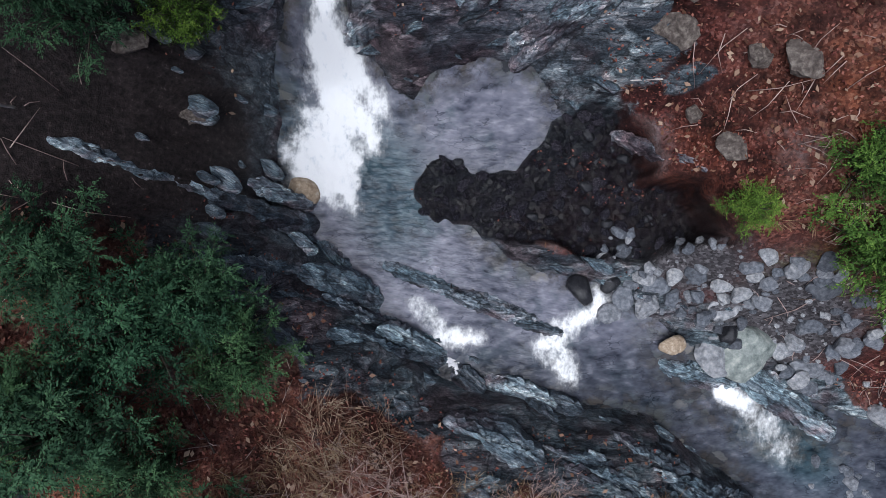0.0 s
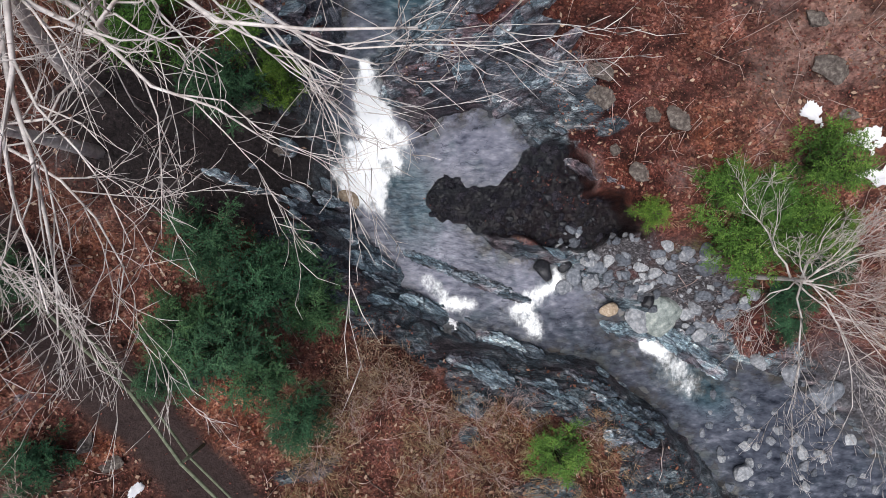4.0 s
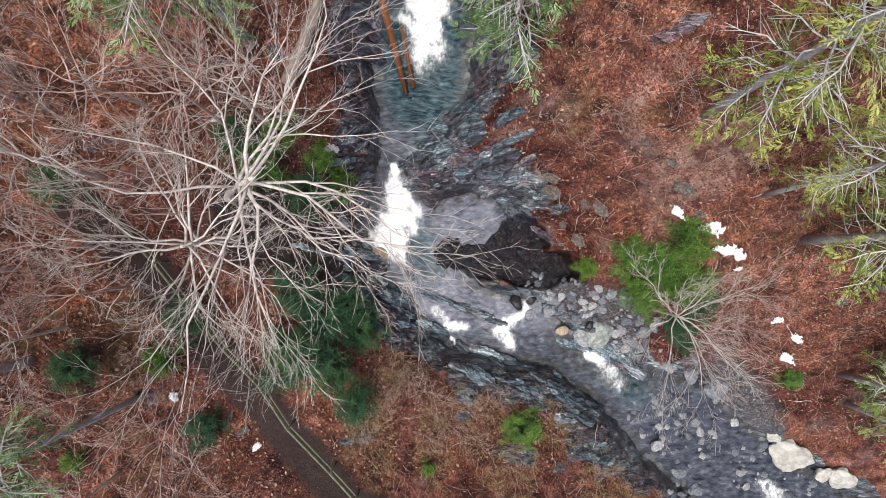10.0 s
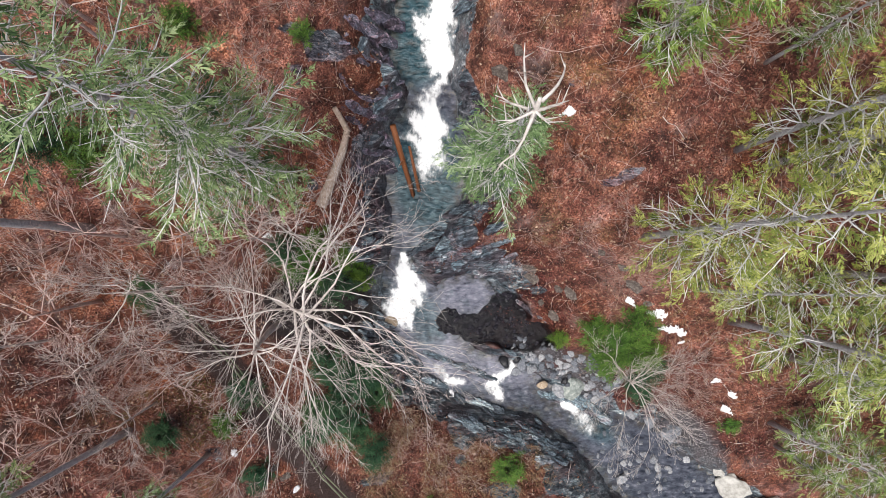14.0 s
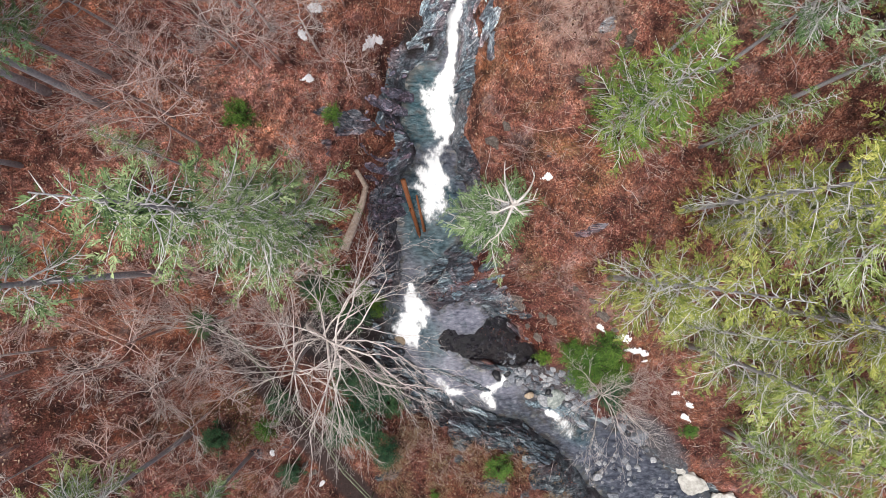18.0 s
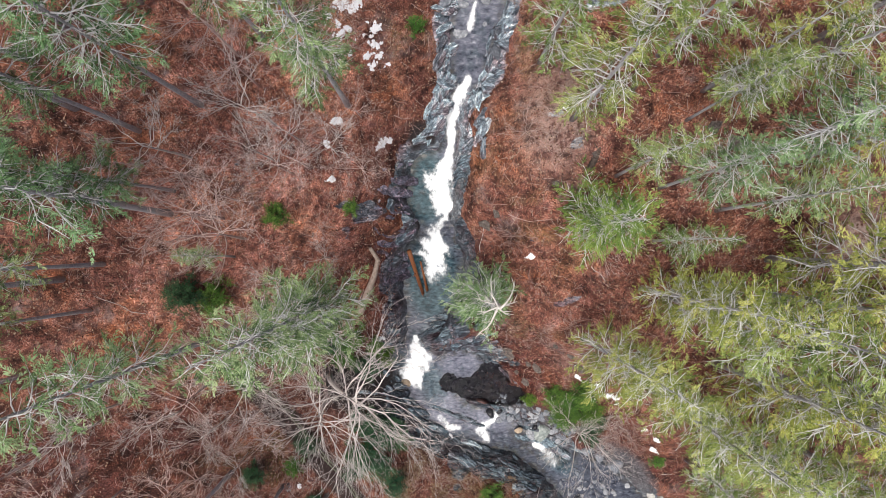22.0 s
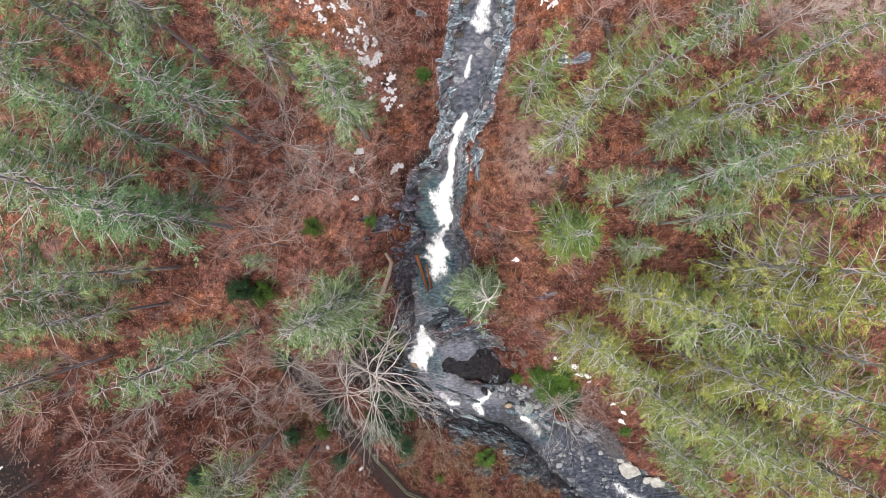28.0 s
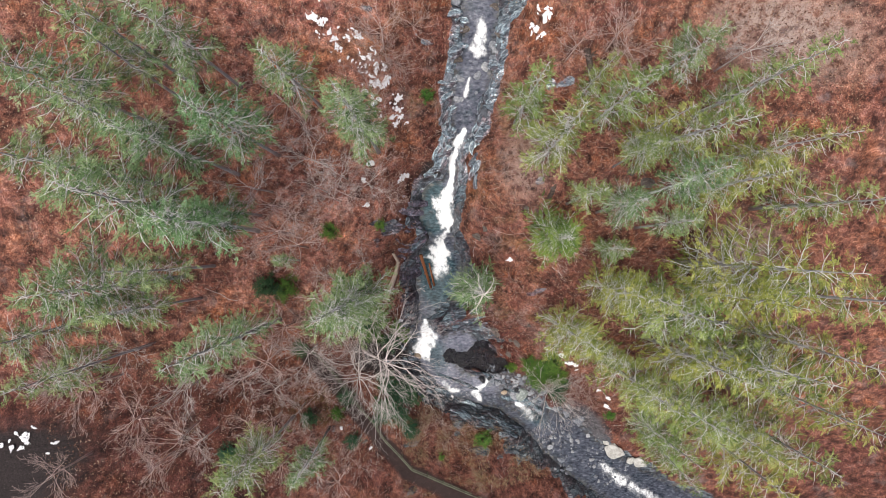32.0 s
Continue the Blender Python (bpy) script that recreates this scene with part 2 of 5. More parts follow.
def water_material():
    m, t, b = material("stream_water", 0.12, 0, 0.2)
    foam = attribute(t, "foam")
    clots = speckle(t, 1.7, 8, 0.68, (1.2, 0.85, 0.1))
    lace = speckle(t, 6.0, 6, 0.7, (1.15, 0.8, 0.1))
    grainy = maths(t, "ADD", maths(t, "MULTIPLY", clots, 0.62), maths(t, "MULTIPLY", lace, 0.5))
    white = maths(t, "ADD", maths(t, "MULTIPLY", foam, 0.62), maths(t, "MULTIPLY", grainy, 0.86))
    white = ramp(t, white, [(0.62, (0, 0, 0)), (0.73, (0.10, 0.10, 0.10)), (0.82, (0.45, 0.45, 0.45)), (0.90, (0.88, 0.88, 0.88)), (0.97, (1, 1, 1))])
    swell = speckle(t, 1.3, 4, 0.55, (0.8, 1.3, 0.2), 35)
    ripple = speckle(t, 3.2, 2.2, 0.5, (0.8, 1.6, 0.2), 40)
    chop = speckle(t, 3.6, 1.8, 0.5, (0.75, 1.7, 0.2), 28)
    patch = speckle(t, 0.6, 5, 0.65, (1, 1, 0.2))
    # ripples' light and dark faces and the sky's lilac sheen are in the colour
    tone = maths(t, "ADD", maths(t, "MULTIPLY", swell, 0.35), maths(t, "MULTIPLY", ripple, 0.65))
    lilac = ramp(t, tone, [(0.32, (0.055, 0.06, 0.085)), (0.44, (0.145, 0.15, 0.192)), (0.56, (0.205, 0.208, 0.258)), (0.70, (0.33, 0.33, 0.38))])
    teal = ramp(t, tone, [(0.32, (0.015, 0.028, 0.036)), (0.45, (0.055, 0.082, 0.097)), (0.56, (0.09, 0.122, 0.14)), (0.70, (0.19, 0.225, 0.245))])
    colour = blend(t, ramp(t, patch, [(0.52, (0, 0, 0)), (0.66, (0.8, 0.8, 0.8))]), lilac, teal)
    deep = ramp(t, tone, [(0.33, (0.004, 0.013, 0.018)), (0.46, (0.018, 0.050, 0.064)), (0.57, (0.042, 0.088, 0.108)), (0.70, (0.12, 0.19, 0.21))])
    colour = blend(t, attribute(t, "deep"), colour, deep)
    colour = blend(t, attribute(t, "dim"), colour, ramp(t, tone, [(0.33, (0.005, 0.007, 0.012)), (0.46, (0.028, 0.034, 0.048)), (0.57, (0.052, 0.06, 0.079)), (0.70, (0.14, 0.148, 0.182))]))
    # dark reflections painted as thin crescents on the faces of the ripples, in drifts
    crescent = ramp(t, chop, [(0.44, (1, 1, 1)), (0.475, (0.15, 0.17, 0.20)), (0.50, (0.2, 0.22, 0.25)), (0.515, (1.3, 1.3, 1.3)), (0.56, (1, 1, 1))])
    drift = ramp(t, speckle(t, 1.6, 4, 0.6, (1, 1, 0.2), 70), [(0.48, (0.0, 0.0, 0.0)), (0.64, (0.6, 0.6, 0.6))])
    colour = blend(t, drift, colour, blend(t, 1.0, colour, crescent, "MULTIPLY"))
    # the stony bed shows through where the water is thin
    face, rim = facets(t, 3.0, (0.8, 1.3, 0.3), 22, 0.6)
    bed = ramp(t, face, [(0.1, (0.02, 0.022, 0.022)), (0.45, (0.075, 0.066, 0.056)), (0.7, (0.10, 0.11, 0.108)), (0.95, (0.24, 0.22, 0.19))])
    bed = blend(t, 0.8, bed, ramp(t, rim, [(0, (0.5, 0.5, 0.52)), (0.10, (1, 1, 1))]), "MULTIPLY")
    thin = maths(t, "MULTIPLY", attribute(t, "shallow"), ramp(t, speckle(t, 1.9, 5, 0.7, (1, 1, 0.2)), [(0.40, (0.1, 0.1, 0.1)), (0.58, (0.9, 0.9, 0.9))]))
    colour = blend(t, thin, colour, bed)
    colour = blend(t, white, colour, ramp(t, grainy, [(0.38, (0.74, 0.79, 0.84)), (0.52, (0.95, 0.96, 0.97))]))
    t.links.new(colour, b.inputs["Base Color"])
    t.links.new(ramp(t, white, [(0, (0.14, 0.14, 0.14)), (1, (0.8, 0.8, 0.8))]), b.inputs["Roughness"])
    b.inputs["IOR"].default_value = 1.33
    bump(t, b, blend(t, white, blend(t, 0.5, ripple, chop), maths(t, "MULTIPLY", grainy, 0.5)), 0.5, 0.15)
    return m


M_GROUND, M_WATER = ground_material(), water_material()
M_BARK = plain("grey_bark", [(0.3, (0.17, 0.16, 0.16)), (0.55, (0.40, 0.39, 0.395)), (0.8, (0.64, 0.63, 0.63))], 9, 0.9, 0.4)
M_TRUNK = plain("pale_conifer_bark", [(0.3, (0.30, 0.29, 0.30)), (0.55, (0.52, 0.515, 0.53)), (0.8, (0.72, 0.715, 0.72))], 9, 0.9, 0.4)
M_TWIG = plain("pale_twigs", [(0.3, (0.38, 0.325, 0.305)), (0.55, (0.66, 0.605, 0.575)), (0.8, (0.86, 0.825, 0.795))], 5, 0.85, 0.0)
M_LIMB = plain("lichened_limbs", [(0.3, (0.40, 0.385, 0.38)), (0.52, (0.66, 0.65, 0.64)), (0.75, (0.86, 0.855, 0.85))], 5, 0.85, 0.0)
M_TWIG_PINK = plain("pinkish_twigs", [(0.3, (0.40, 0.29, 0.265)), (0.6, (0.70, 0.55, 0.505)), (0.8, (0.84, 0.72, 0.67))], 5, 0.85, 0.0)
M_TWIG_RED = plain("reddish_twigs", [(0.3, (0.29, 0.20, 0.18)), (0.6, (0.56, 0.42, 0.38)), (0.8, (0.72, 0.61, 0.56))], 5, 0.85, 0.0)


def needle_material(name, a, b2, c, toned=False):
    m, t, b = material(name, 0.75, 0, 0.25)
    geo = t.nodes.new("ShaderNodeNewGeometry")
    pick = geo.outputs["Random Per Island"]
    if toned:
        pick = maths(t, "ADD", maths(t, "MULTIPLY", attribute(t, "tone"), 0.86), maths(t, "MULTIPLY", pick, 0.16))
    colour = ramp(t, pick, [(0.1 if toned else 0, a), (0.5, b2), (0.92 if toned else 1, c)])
    info = t.nodes.new("ShaderNodeObjectInfo")
    tint = ramp(t, info.outputs["Random"], [(0, (0.72, 0.9, 0.9)), (0.5, (1, 1, 1)), (1, (1.15, 1.05, 0.8))])
    t.links.new(blend(t, 1.0, colour, tint, "MULTIPLY"), b.inputs["Base Color"])
    return m


M_HEMLOCK = needle_material("hemlock_needles", (0.035, 0.06, 0.012), (0.19, 0.235, 0.055), (0.47, 0.50, 0.19), True)
M_PINE = needle_material("grey_green_needles", (0.028, 0.06, 0.02), (0.135, 0.21, 0.078), (0.38, 0.47, 0.24), True)
M_SHRUB = needle_material("evergreen_leaves", (0.014, 0.035, 0.008), (0.075, 0.15, 0.025), (0.21, 0.33, 0.06), True)
M_BLUE = needle_material("dark_needles", (0.008, 0.024, 0.012), (0.028, 0.075, 0.036), (0.075, 0.155, 0.07), True)
M_GRASS = needle_material("dry_grass", (0.13, 0.07, 0.04), (0.28, 0.17, 0.095), (0.46, 0.33, 0.20))
M_SNOW = plain("old_snow", [(0.3, (0.72, 0.72, 0.76)), (0.7, (0.9, 0.89, 0.9))], 4, 0.6, 0.3)
M_STONE = plain("grey_stone", [(0.28, (0.07, 0.075, 0.085)), (0.5, (0.20, 0.21, 0.225)), (0.72, (0.36, 0.36, 0.365))], 3.5, 0.7, 0.4, random_tint=0.75)
M_GREEN_STONE = plain("grey_green_boulder", [(0.3, (0.10, 0.12, 0.115)), (0.5, (0.25, 0.28, 0.265)), (0.7, (0.46, 0.47, 0.43))], 5, 0.8, 0.5)
M_PALE = plain("pale_boulder", [(0.3, (0.26, 0.25, 0.225)), (0.55, (0.47, 0.46, 0.43)), (0.75, (0.62, 0.61, 0.58))], 3, 0.8, 0.4)


def slab_material(name, gain, tint=(1, 1, 1)):
    m, t, b = material(name, 0.5, 0, 0.3)
    colour, height = rock_colour(t, 0.0, 1.2)
    info = t.nodes.new("ShaderNodeObjectInfo")
    low, mid, high = 0.55 * gain, gain, 1.5 * gain
    colour = blend(t, 0.9, colour, ramp(t, info.outputs["Random"], [(0, (low, low * 0.95, low * 1.02)), (0.5, (mid * 0.90, mid, mid * 1.06)), (1, (high * 0.95, high, high * 1.0))]), "MULTIPLY")
    t.links.new(blend(t, 1.0, colour, tint, "MULTIPLY"), b.inputs["Base Color"])
    bump(t, b, height, 0.9, 0.10)
    return m


M_SLAB, M_SLAB_PALE = slab_material("banded_rock", 1.35), slab_material("pale_banded_rock", 2.7, (1.07, 1.0, 0.95))
M_SLAB_PURPLE = slab_material("purple_banded_rock", 2.1, (1.2, 0.88, 0.96))
M_WETROCK = plain("wet_purple_stone", [(0.3, (0.004, 0.004, 0.006)), (0.55, (0.02, 0.018, 0.025)), (0.75, (0.13, 0.12, 0.145))], 7, 0.25, 0.8, random_tint=0.6)
M_DARKSTONE = plain("wet_dark_stone", [(0.3, (0.008, 0.009, 0.012)), (0.6, (0.03, 0.03, 0.035)), (0.8, (0.09, 0.085, 0.085))], 5, 0.3, 0.4)
M_TAN = plain("tan_stone", [(0.3, (0.20, 0.14, 0.09)), (0.55, (0.42, 0.33, 0.24)), (0.75, (0.60, 0.54, 0.46))], 4, 0.7, 0.4)
M_LOG = plain("orange_log", [(0.3, (0.10, 0.034, 0.015)), (0.6, (0.27, 0.10, 0.04)), (0.8, (0.42, 0.20, 0.10))], 6, 0.6, 0.3, (6, 6, 0.6))
M_DEADLOG = plain("rotten_log", [(0.3, (0.035, 0.025, 0.02)), (0.6, (0.12, 0.09, 0.075)), (0.8, (0.24, 0.2, 0.17))], 8, 0.9, 0.5)
M_RAIL = plain("weathered_rail", [(0.3, (0.08, 0.095, 0.06)), (0.6, (0.20, 0.22, 0.15)), (0.8, (0.34, 0.35, 0.28))], 7, 0.85, 0.3)
M_STEM = plain("dark_stems", [(0.3, (0.03, 0.028, 0.02)), (0.7, (0.10, 0.09, 0.07))], 8, 0.9, 0.0)
M_DEADWOOD = plain("bleached_wood", [(0.3, (0.40, 0.36, 0.33)), (0.6, (0.62, 0.58, 0.55)), (0.8, (0.76, 0.73, 0.70))], 6, 0.8, 0.2)
M_LEAF_RED = needle_material("wet_red_leaves", (0.045, 0.013, 0.012), (0.17, 0.05, 0.038), (0.34, 0.135, 0.10))
M_EARTHROCK = plain("earthy_rock", [(0.3, (0.035, 0.027, 0.025)), (0.5, (0.11, 0.09, 0.08)), (0.72, (0.26, 0.23, 0.20))], 5, 0.85, 0.6)
M_SNAG = plain("tan_snag", [(0.3, (0.26, 0.19, 0.15)), (0.6, (0.45, 0.36, 0.30)), (0.8, (0.56, 0.48, 0.42))], 6, 0.85, 0.4)

# the stream: x, y, water level and half width, from its head downwards
STREAM = np.array([
    (5.5, 75, 31, 2.2), (3.4, 40, 18.5, 1.9), (3.1, 34, 16.0, 1.8), (3.2, 31.2, 15.0, 1.5), (3.0, 29.8, 13.6, 1.6),
    (2.3, 26.5, 12.0, 1.7), (2.0, 23.6, 10.2, 1.2), (1.85, 23.1, 9.6, 0.7), (1.07, 22.0, 8.8, 0.55), (0.78, 20.7, 8.2, 0.5), (0.9, 19.7, 7.5, 0.5),
    (0.3, 18.5, 6.8, 0.8), (-0.5, 17.3, 6.4, 1.7), (-0.8, 15.5, 6.3, 1.8), (-0.4, 13.2, 6.1, 1.1),
    (-0.3, 12.4, 4.6, 1.5), (-0.6, 10.5, 3.0, 2.4), (-0.7, 8.2, 2.8, 2.3), (-1.3, 6.0, 2.75, 1.5),
    (-2.0, 4.5, 2.6, 0.7), (-2.15, 3.9, 2.3, 0.7), (-2.1, 2.6, 0.3, 1.3), (-1.4, 0.6, 0.1, 2.2), (-0.2, -1.7, 0.05, 1.8),
    (1.6, -3.4, 0.0, 1.7), (4.2, -4.0, -0.1, 1.55), (6.6, -4.9, -0.25, 1.1), (9.2, -6.6, -0.5, 1.3),
    (13.2, -9.2, -0.8, 2.6), (16.0, -11.8, -1.0, 2.5), (20, -14.5, -1.5, 2.6), (26, -18, -2.3, 2.8), (45, -28, -5, 3), (120, -60, -14, 3)])
# white water: x, y from, x, y to, half width at both ends, strength
FALLS = [(-2.0, 4.3, -1.95, 3.3, 0.22, 0.5, 1.0), (-1.95, 3.3, -2.0, 1.9, 0.55, 1.0, 1.0), (-1.55, 3.2, -1.05, 2.2, 0.3, 0.45, 0.75), (-2.1, 1.7, -2.35, 0.5, 1.1, 0.95, 1.0), (-3.0, 0.9, -2.2, -0.3, 0.4, 0.3, 0.7),
         (1.95, 23.3, 1.2, 22.2, 0.32, 0.46, 1.0), (1.2, 22.2, 0.8, 20.8, 0.46, 0.40, 1.0), (0.8, 20.8, 0.85, 19.7, 0.38, 0.26, 1.0), (0.85, 19.7, 0.65, 18.5, 0.24, 0.24, 1.0),
         (0.7, 18.6, 0.05, 16.7, 0.22, 1.0, 1.0), (0.05, 16.7, 0.35, 14.7, 1.0, 0.6, 0.97), (0.45, 15.0, 0.45, 13.8, 0.4, 0.25, 0.75), (0.3, 13.8, -0.1, 13.0, 0.3, 0.35, 0.6),
         (-0.4, 12.5, -0.5, 11.4, 0.7, 1.1, 1.0), (-0.5, 11.4, -0.5, 10.1, 1.15, 1.0, 0.8), (3.3, 31.6, 3.1, 30.0, 0.5, 0.8, 0.7), (2.3, 27.6, 1.97, 26.2, 0.18, 0.3, 0.75),
         (-0.05, -3.0, 0.5, -3.5, 0.25, 0.3, 0.55), (0.6, -3.9, 1.6, -3.9, 0.3, 0.25, 0.7), (4.95, -2.95, 4.2, -3.4, 0.4, 0.4, 0.72), (4.1, -3.5, 3.5, -4.0, 0.4, 0.45, 0.7), (3.5, -3.9, 4.0, -4.8, 0.45, 0.35, 0.68),
         (8.2, -5.4, 8.9, -5.8, 0.3, 0.45, 0.8), (8.9, -5.8, 9.9, -7.0, 0.5, 0.55, 0.52),
         (18.0, -12.6, 20.5, -14.6, 0.4, 0.8, 0.6), (21.5, -15.0, 24.5, -17.2, 0.6, 0.8, 0.55), (2.4, 36, 3.4, 34.0, 0.5, 0.5, 0.5)]
PATHWAY = np.array([(-13.5, 2.6), (-10.9, -0.6), (-8.75, -4.1), (-7.55, -5.6), (-6.45, -7.5), (-4.7, -9.45), (-3.6, -10.75), (-0.3, -12.3), (4.0, -14.2), (9, -17.5), (16, -23)])


def hashed(ix, iy, seed):
    v = np.sin(ix * 127.1 + iy * 311.7 + seed * 74.7) * 43758.5453
    return v - np.floor(v)


def wave(x, y, seed=0):
    """Smooth value noise, about -1 to 1, one swell a metre."""
    ix, iy = np.floor(x), np.floor(y)
    fx, fy = x - ix, y - iy
    ux, uy = fx * fx * (3 - 2 * fx), fy * fy * (3 - 2 * fy)
    a, b = hashed(ix, iy, seed), hashed(ix + 1, iy, seed)
    c, d = hashed(ix, iy + 1, seed), hashed(ix + 1, iy + 1, seed)
    return 2 * (a + (b - a) * ux + (c - a) * uy + (a - b - c + d) * ux * uy) - 1


def rough(x, y, seed=0, octaves=4):
    total, gain = 0 * x, 1.0
    for k in range(octaves):
        total = total + gain * wave(x * 2 ** k + 3.1 * k, y * 2 ** k - 1.7 * k, seed + k)
        gain *= 0.55
    return total / 1.9


def ease(a, b, v):
    t = np.clip((v - a) / (b - a), 0, 1)
    return t * t * (3 - 2 * t)


def along(x, y, line):
    """Distance to a polyline, side (+1 to the left of its course) and place along it in nodes."""
    best, side, place = np.full(x.shape, 1e9), np.zeros(x.shape), np.zeros(x.shape)
    for k in range(len(line) - 1):
        ax, ay = line[k][:2]
        dx, dy = line[k + 1][0] - ax, line[k + 1][1] - ay
        t = np.clip(((x - ax) * dx + (y - ay) * dy) / (dx * dx + dy * dy), 0, 1)
        ox, oy = x - ax - t * dx, y - ay - t * dy
        far = np.hypot(ox, oy)
        if line.shape[1] > 2:
            far = far - (line[k][3] + t * (line[k + 1][3] - line[k][3]))
        near = far < best
        best, side, place = np.where(near, far, best), np.where(near, np.sign(dx * oy - dy * ox), side), np.where(near, k + t, place)
    return best, side, place


def oval(x, y, cx, cy, rx, ry, turn):
    c, s = math.cos(radians(turn)), math.sin(radians(turn))
    u, v = (c * (x - cx) + s * (y - cy)) / rx, (-s * (x - cx) + c * (y - cy)) / ry
    return (np.hypot(u, v) - 1) * min(rx, ry)


def stones_bar(x, y):
    """Below 0 on the dark bar of wet stones beside the plunge pool."""
    d = np.minimum.reduce([oval(x, y, 2.3, -0.35, 2.2, 0.85, -6), oval(x, y, 4.6, -0.55, 2.4, 1.15, -14), oval(x, y, 3.9, 0.75, 1.5, 0.95, 42), oval(x, y, 4.7, 0.55, 1.5, 1.0, -50),
                           oval(x, y, 6.2, -0.65, 1.25, 0.75, -28), oval(x, y, 0.75, 0.15, 0.75, 0.7, 0)])
    return d + 0.14 * wave(x * 1.6, y * 1.6, 5) + 0.09 * wave(x * 4, y * 4, 6)


def edge_of_stream(x, y):
    d, side, place = along(x, y, STREAM)
    lobe = oval(x, y, 1.7, 1.5, 2.1, 1.6, 0)
    side = np.where(lobe < d, 1.0, side)
    d = np.minimum(d, lobe)
    return d + 0.22 * rough(x * 0.9, y * 0.9, 11, 3), side, place


def level(x, y):
    """The water level that belongs to a place."""
    s = np.linspace(0, len(STREAM) - 1.001, 240)
    k = s.astype(int)
    nodes = STREAM[k] + (s - k)[:, None] * (STREAM[k + 1] - STREAM[k])
    top, under = 0 * x, 0 * x
    for px, py, pz, _ in nodes:
        w = 1 / ((x - px) ** 2 + (y - py) ** 2 + 0.05) ** 2.5
        top, under = top + w * pz, under + w
    return top / under


def land(x, y):
    """Height of the ground, with masks of rock, wet stones, pathway and distance from the water."""
    x, y = np.asarray(x, float), np.asarray(y, float)
    d, side, place = edge_of_stream(x, y)
    water = level(x, y)
    out = np.maximum(d, 0)
    east = side > 0
    north = ease(2, 6, y) * (1 - 0.6 * ease(19, 25, y))
    rise = np.where(east, 0.9 + 3.6 * north, 3.4 + 1.6 * ease(5, 9, y) * (1 - ease(14, 20, y)) - 2.0 * ease(18, 24, y) - 1.3 * ease(-5, -8, y))
    slope = np.where(east, 0.62 - 0.15 * north, 0.55)
    lower = ease(8, 13, x) * ease(-3, -7, y)
    rise = np.where(east, rise * (1 - 0.8 * lower), rise)
    slope = np.where(east, slope * (1 - 0.25 * lower), slope)
    climb = rise * (1 - np.exp(-out / 1.5)) + slope * np.minimum(out, 26) + 0.3 * np.maximum(out - 26, 0) * np.exp(-out / 400)
    # level floor beside the stream where gravel lies
    shelf = east * ease(3.5, 6, x) * ease(0.5, -1.5, y) * ease(19, 15, x)
    climb = climb * (1 - 0.8 * shelf * ease(2.6, 0.6, out))
    z = water + climb + 2.3 * np.exp(-((x - 10.5) / 3.6) ** 2 - ((y - 3.0) / 2.8) ** 2)
    # cut of the footpath into the slope
    pd, _, _ = along(x, y, PATHWAY)
    away = ease(1.6, 0.55, pd)
    rock = ease(2.4, 1.3, out * (1 + 0.9 * ease(8, 12, y)) + (1.5 - 0.7 * ease(8, 12, y)) * rough(x * 0.5, y * 0.5, 21, 3) + np.where(east, 0.6 * ease(4, 2, y), 0) + 0.6 * lower)
    crag = ease(0.30, 0.62, rough(x * 0.33, y * 0.5, 33, 3)) * ease(14, 5, out) * 0.9
    bar = ease(0.05, -0.12, stones_bar(x, y))
    strata = rough((x + 0.45 * y) * 0.35, (y - 0.4 * x) * 1.7, 41, 4)
    relief = 0.5 * np.maximum(rock, 0.5 * crag) * strata * ease(0, 0.5, out) + 0.28 * rough(x * 0.3, y * 0.3, 51, 4) * ease(0, 3, out) + 0.05 * rough(x * 2.2, y * 2.2, 61, 3)
    tilt = 0.40 - 0.75 * ease(2.2, 4.2, y)
    bands = (y + tilt * x) * 1.5 + 0.9 * rough(x * 0.45, y * 0.45, 71, 3)
    saw = bands - np.floor(bands)
    fine_bands = bands * 2.7 + 0.5 * rough(x * 1.1, y * 1.1, 73, 2)
    fine_saw = fine_bands - np.floor(fine_bands)
    broken = 0.45 + 0.55 * ease(-0.3, 0.3, rough(x * 0.6, y * 0.6, 75, 3))
    relief = relief + np.maximum(rock, 0.5 * crag) * ease(0, 0.35, out) * broken * (0.34 * saw ** 1.6 + 0.13 * fine_saw ** 1.5 + 0.16 * (1 - np.abs(rough(x * 2.6, y * 3.4, 77, 3))))
    z = z + relief * (1 - away * 0.9)
    z = np.where(d < 0, water - 0.28 * ease(0, 0.8, -d) - 0.04 + 0.06 * rough(x * 1.5, y * 1.5, 81, 2), z)
    z = np.where(bar > 0, z * (1 - bar) + bar * (water + 0.12 + 0.05 * rough(x * 2.5, y * 2.5, 91, 3)), z)
    ledge = ease(0.16, -0.05, along(x, y, np.array([(0.9, -2.5), (1.7, -2.95), (3.0, -3.35)]))[0] - 0.12)
    z = np.maximum(z, ledge * (water + 0.16 + 0.05 * strata) + (1 - ledge) * -99)
    return z, np.clip(np.maximum(np.maximum(rock, crag), ledge), 0, 1), bar, ease(0.95, 0.55, pd), d


def ground(x, y):
    return float(land(np.array([x]), np.array([y]))[0][0])


# the setting: ground and water
def mesh_from(name, verts, faces, mat, smooth=True):
    me = bpy.data.meshes.new(name)
    me.from_pydata(verts, [], faces)
    me.materials.append(mat)
    if smooth:
        me.polygons.foreach_set("use_smooth", [True] * len(me.polygons))
    me.update()
    return me


def put_mask(me, name, values):
    layer = me.attributes.new(name, "FLOAT", "POINT")
    layer.data.foreach_set("value", np.asarray(values, np.float32).ravel())


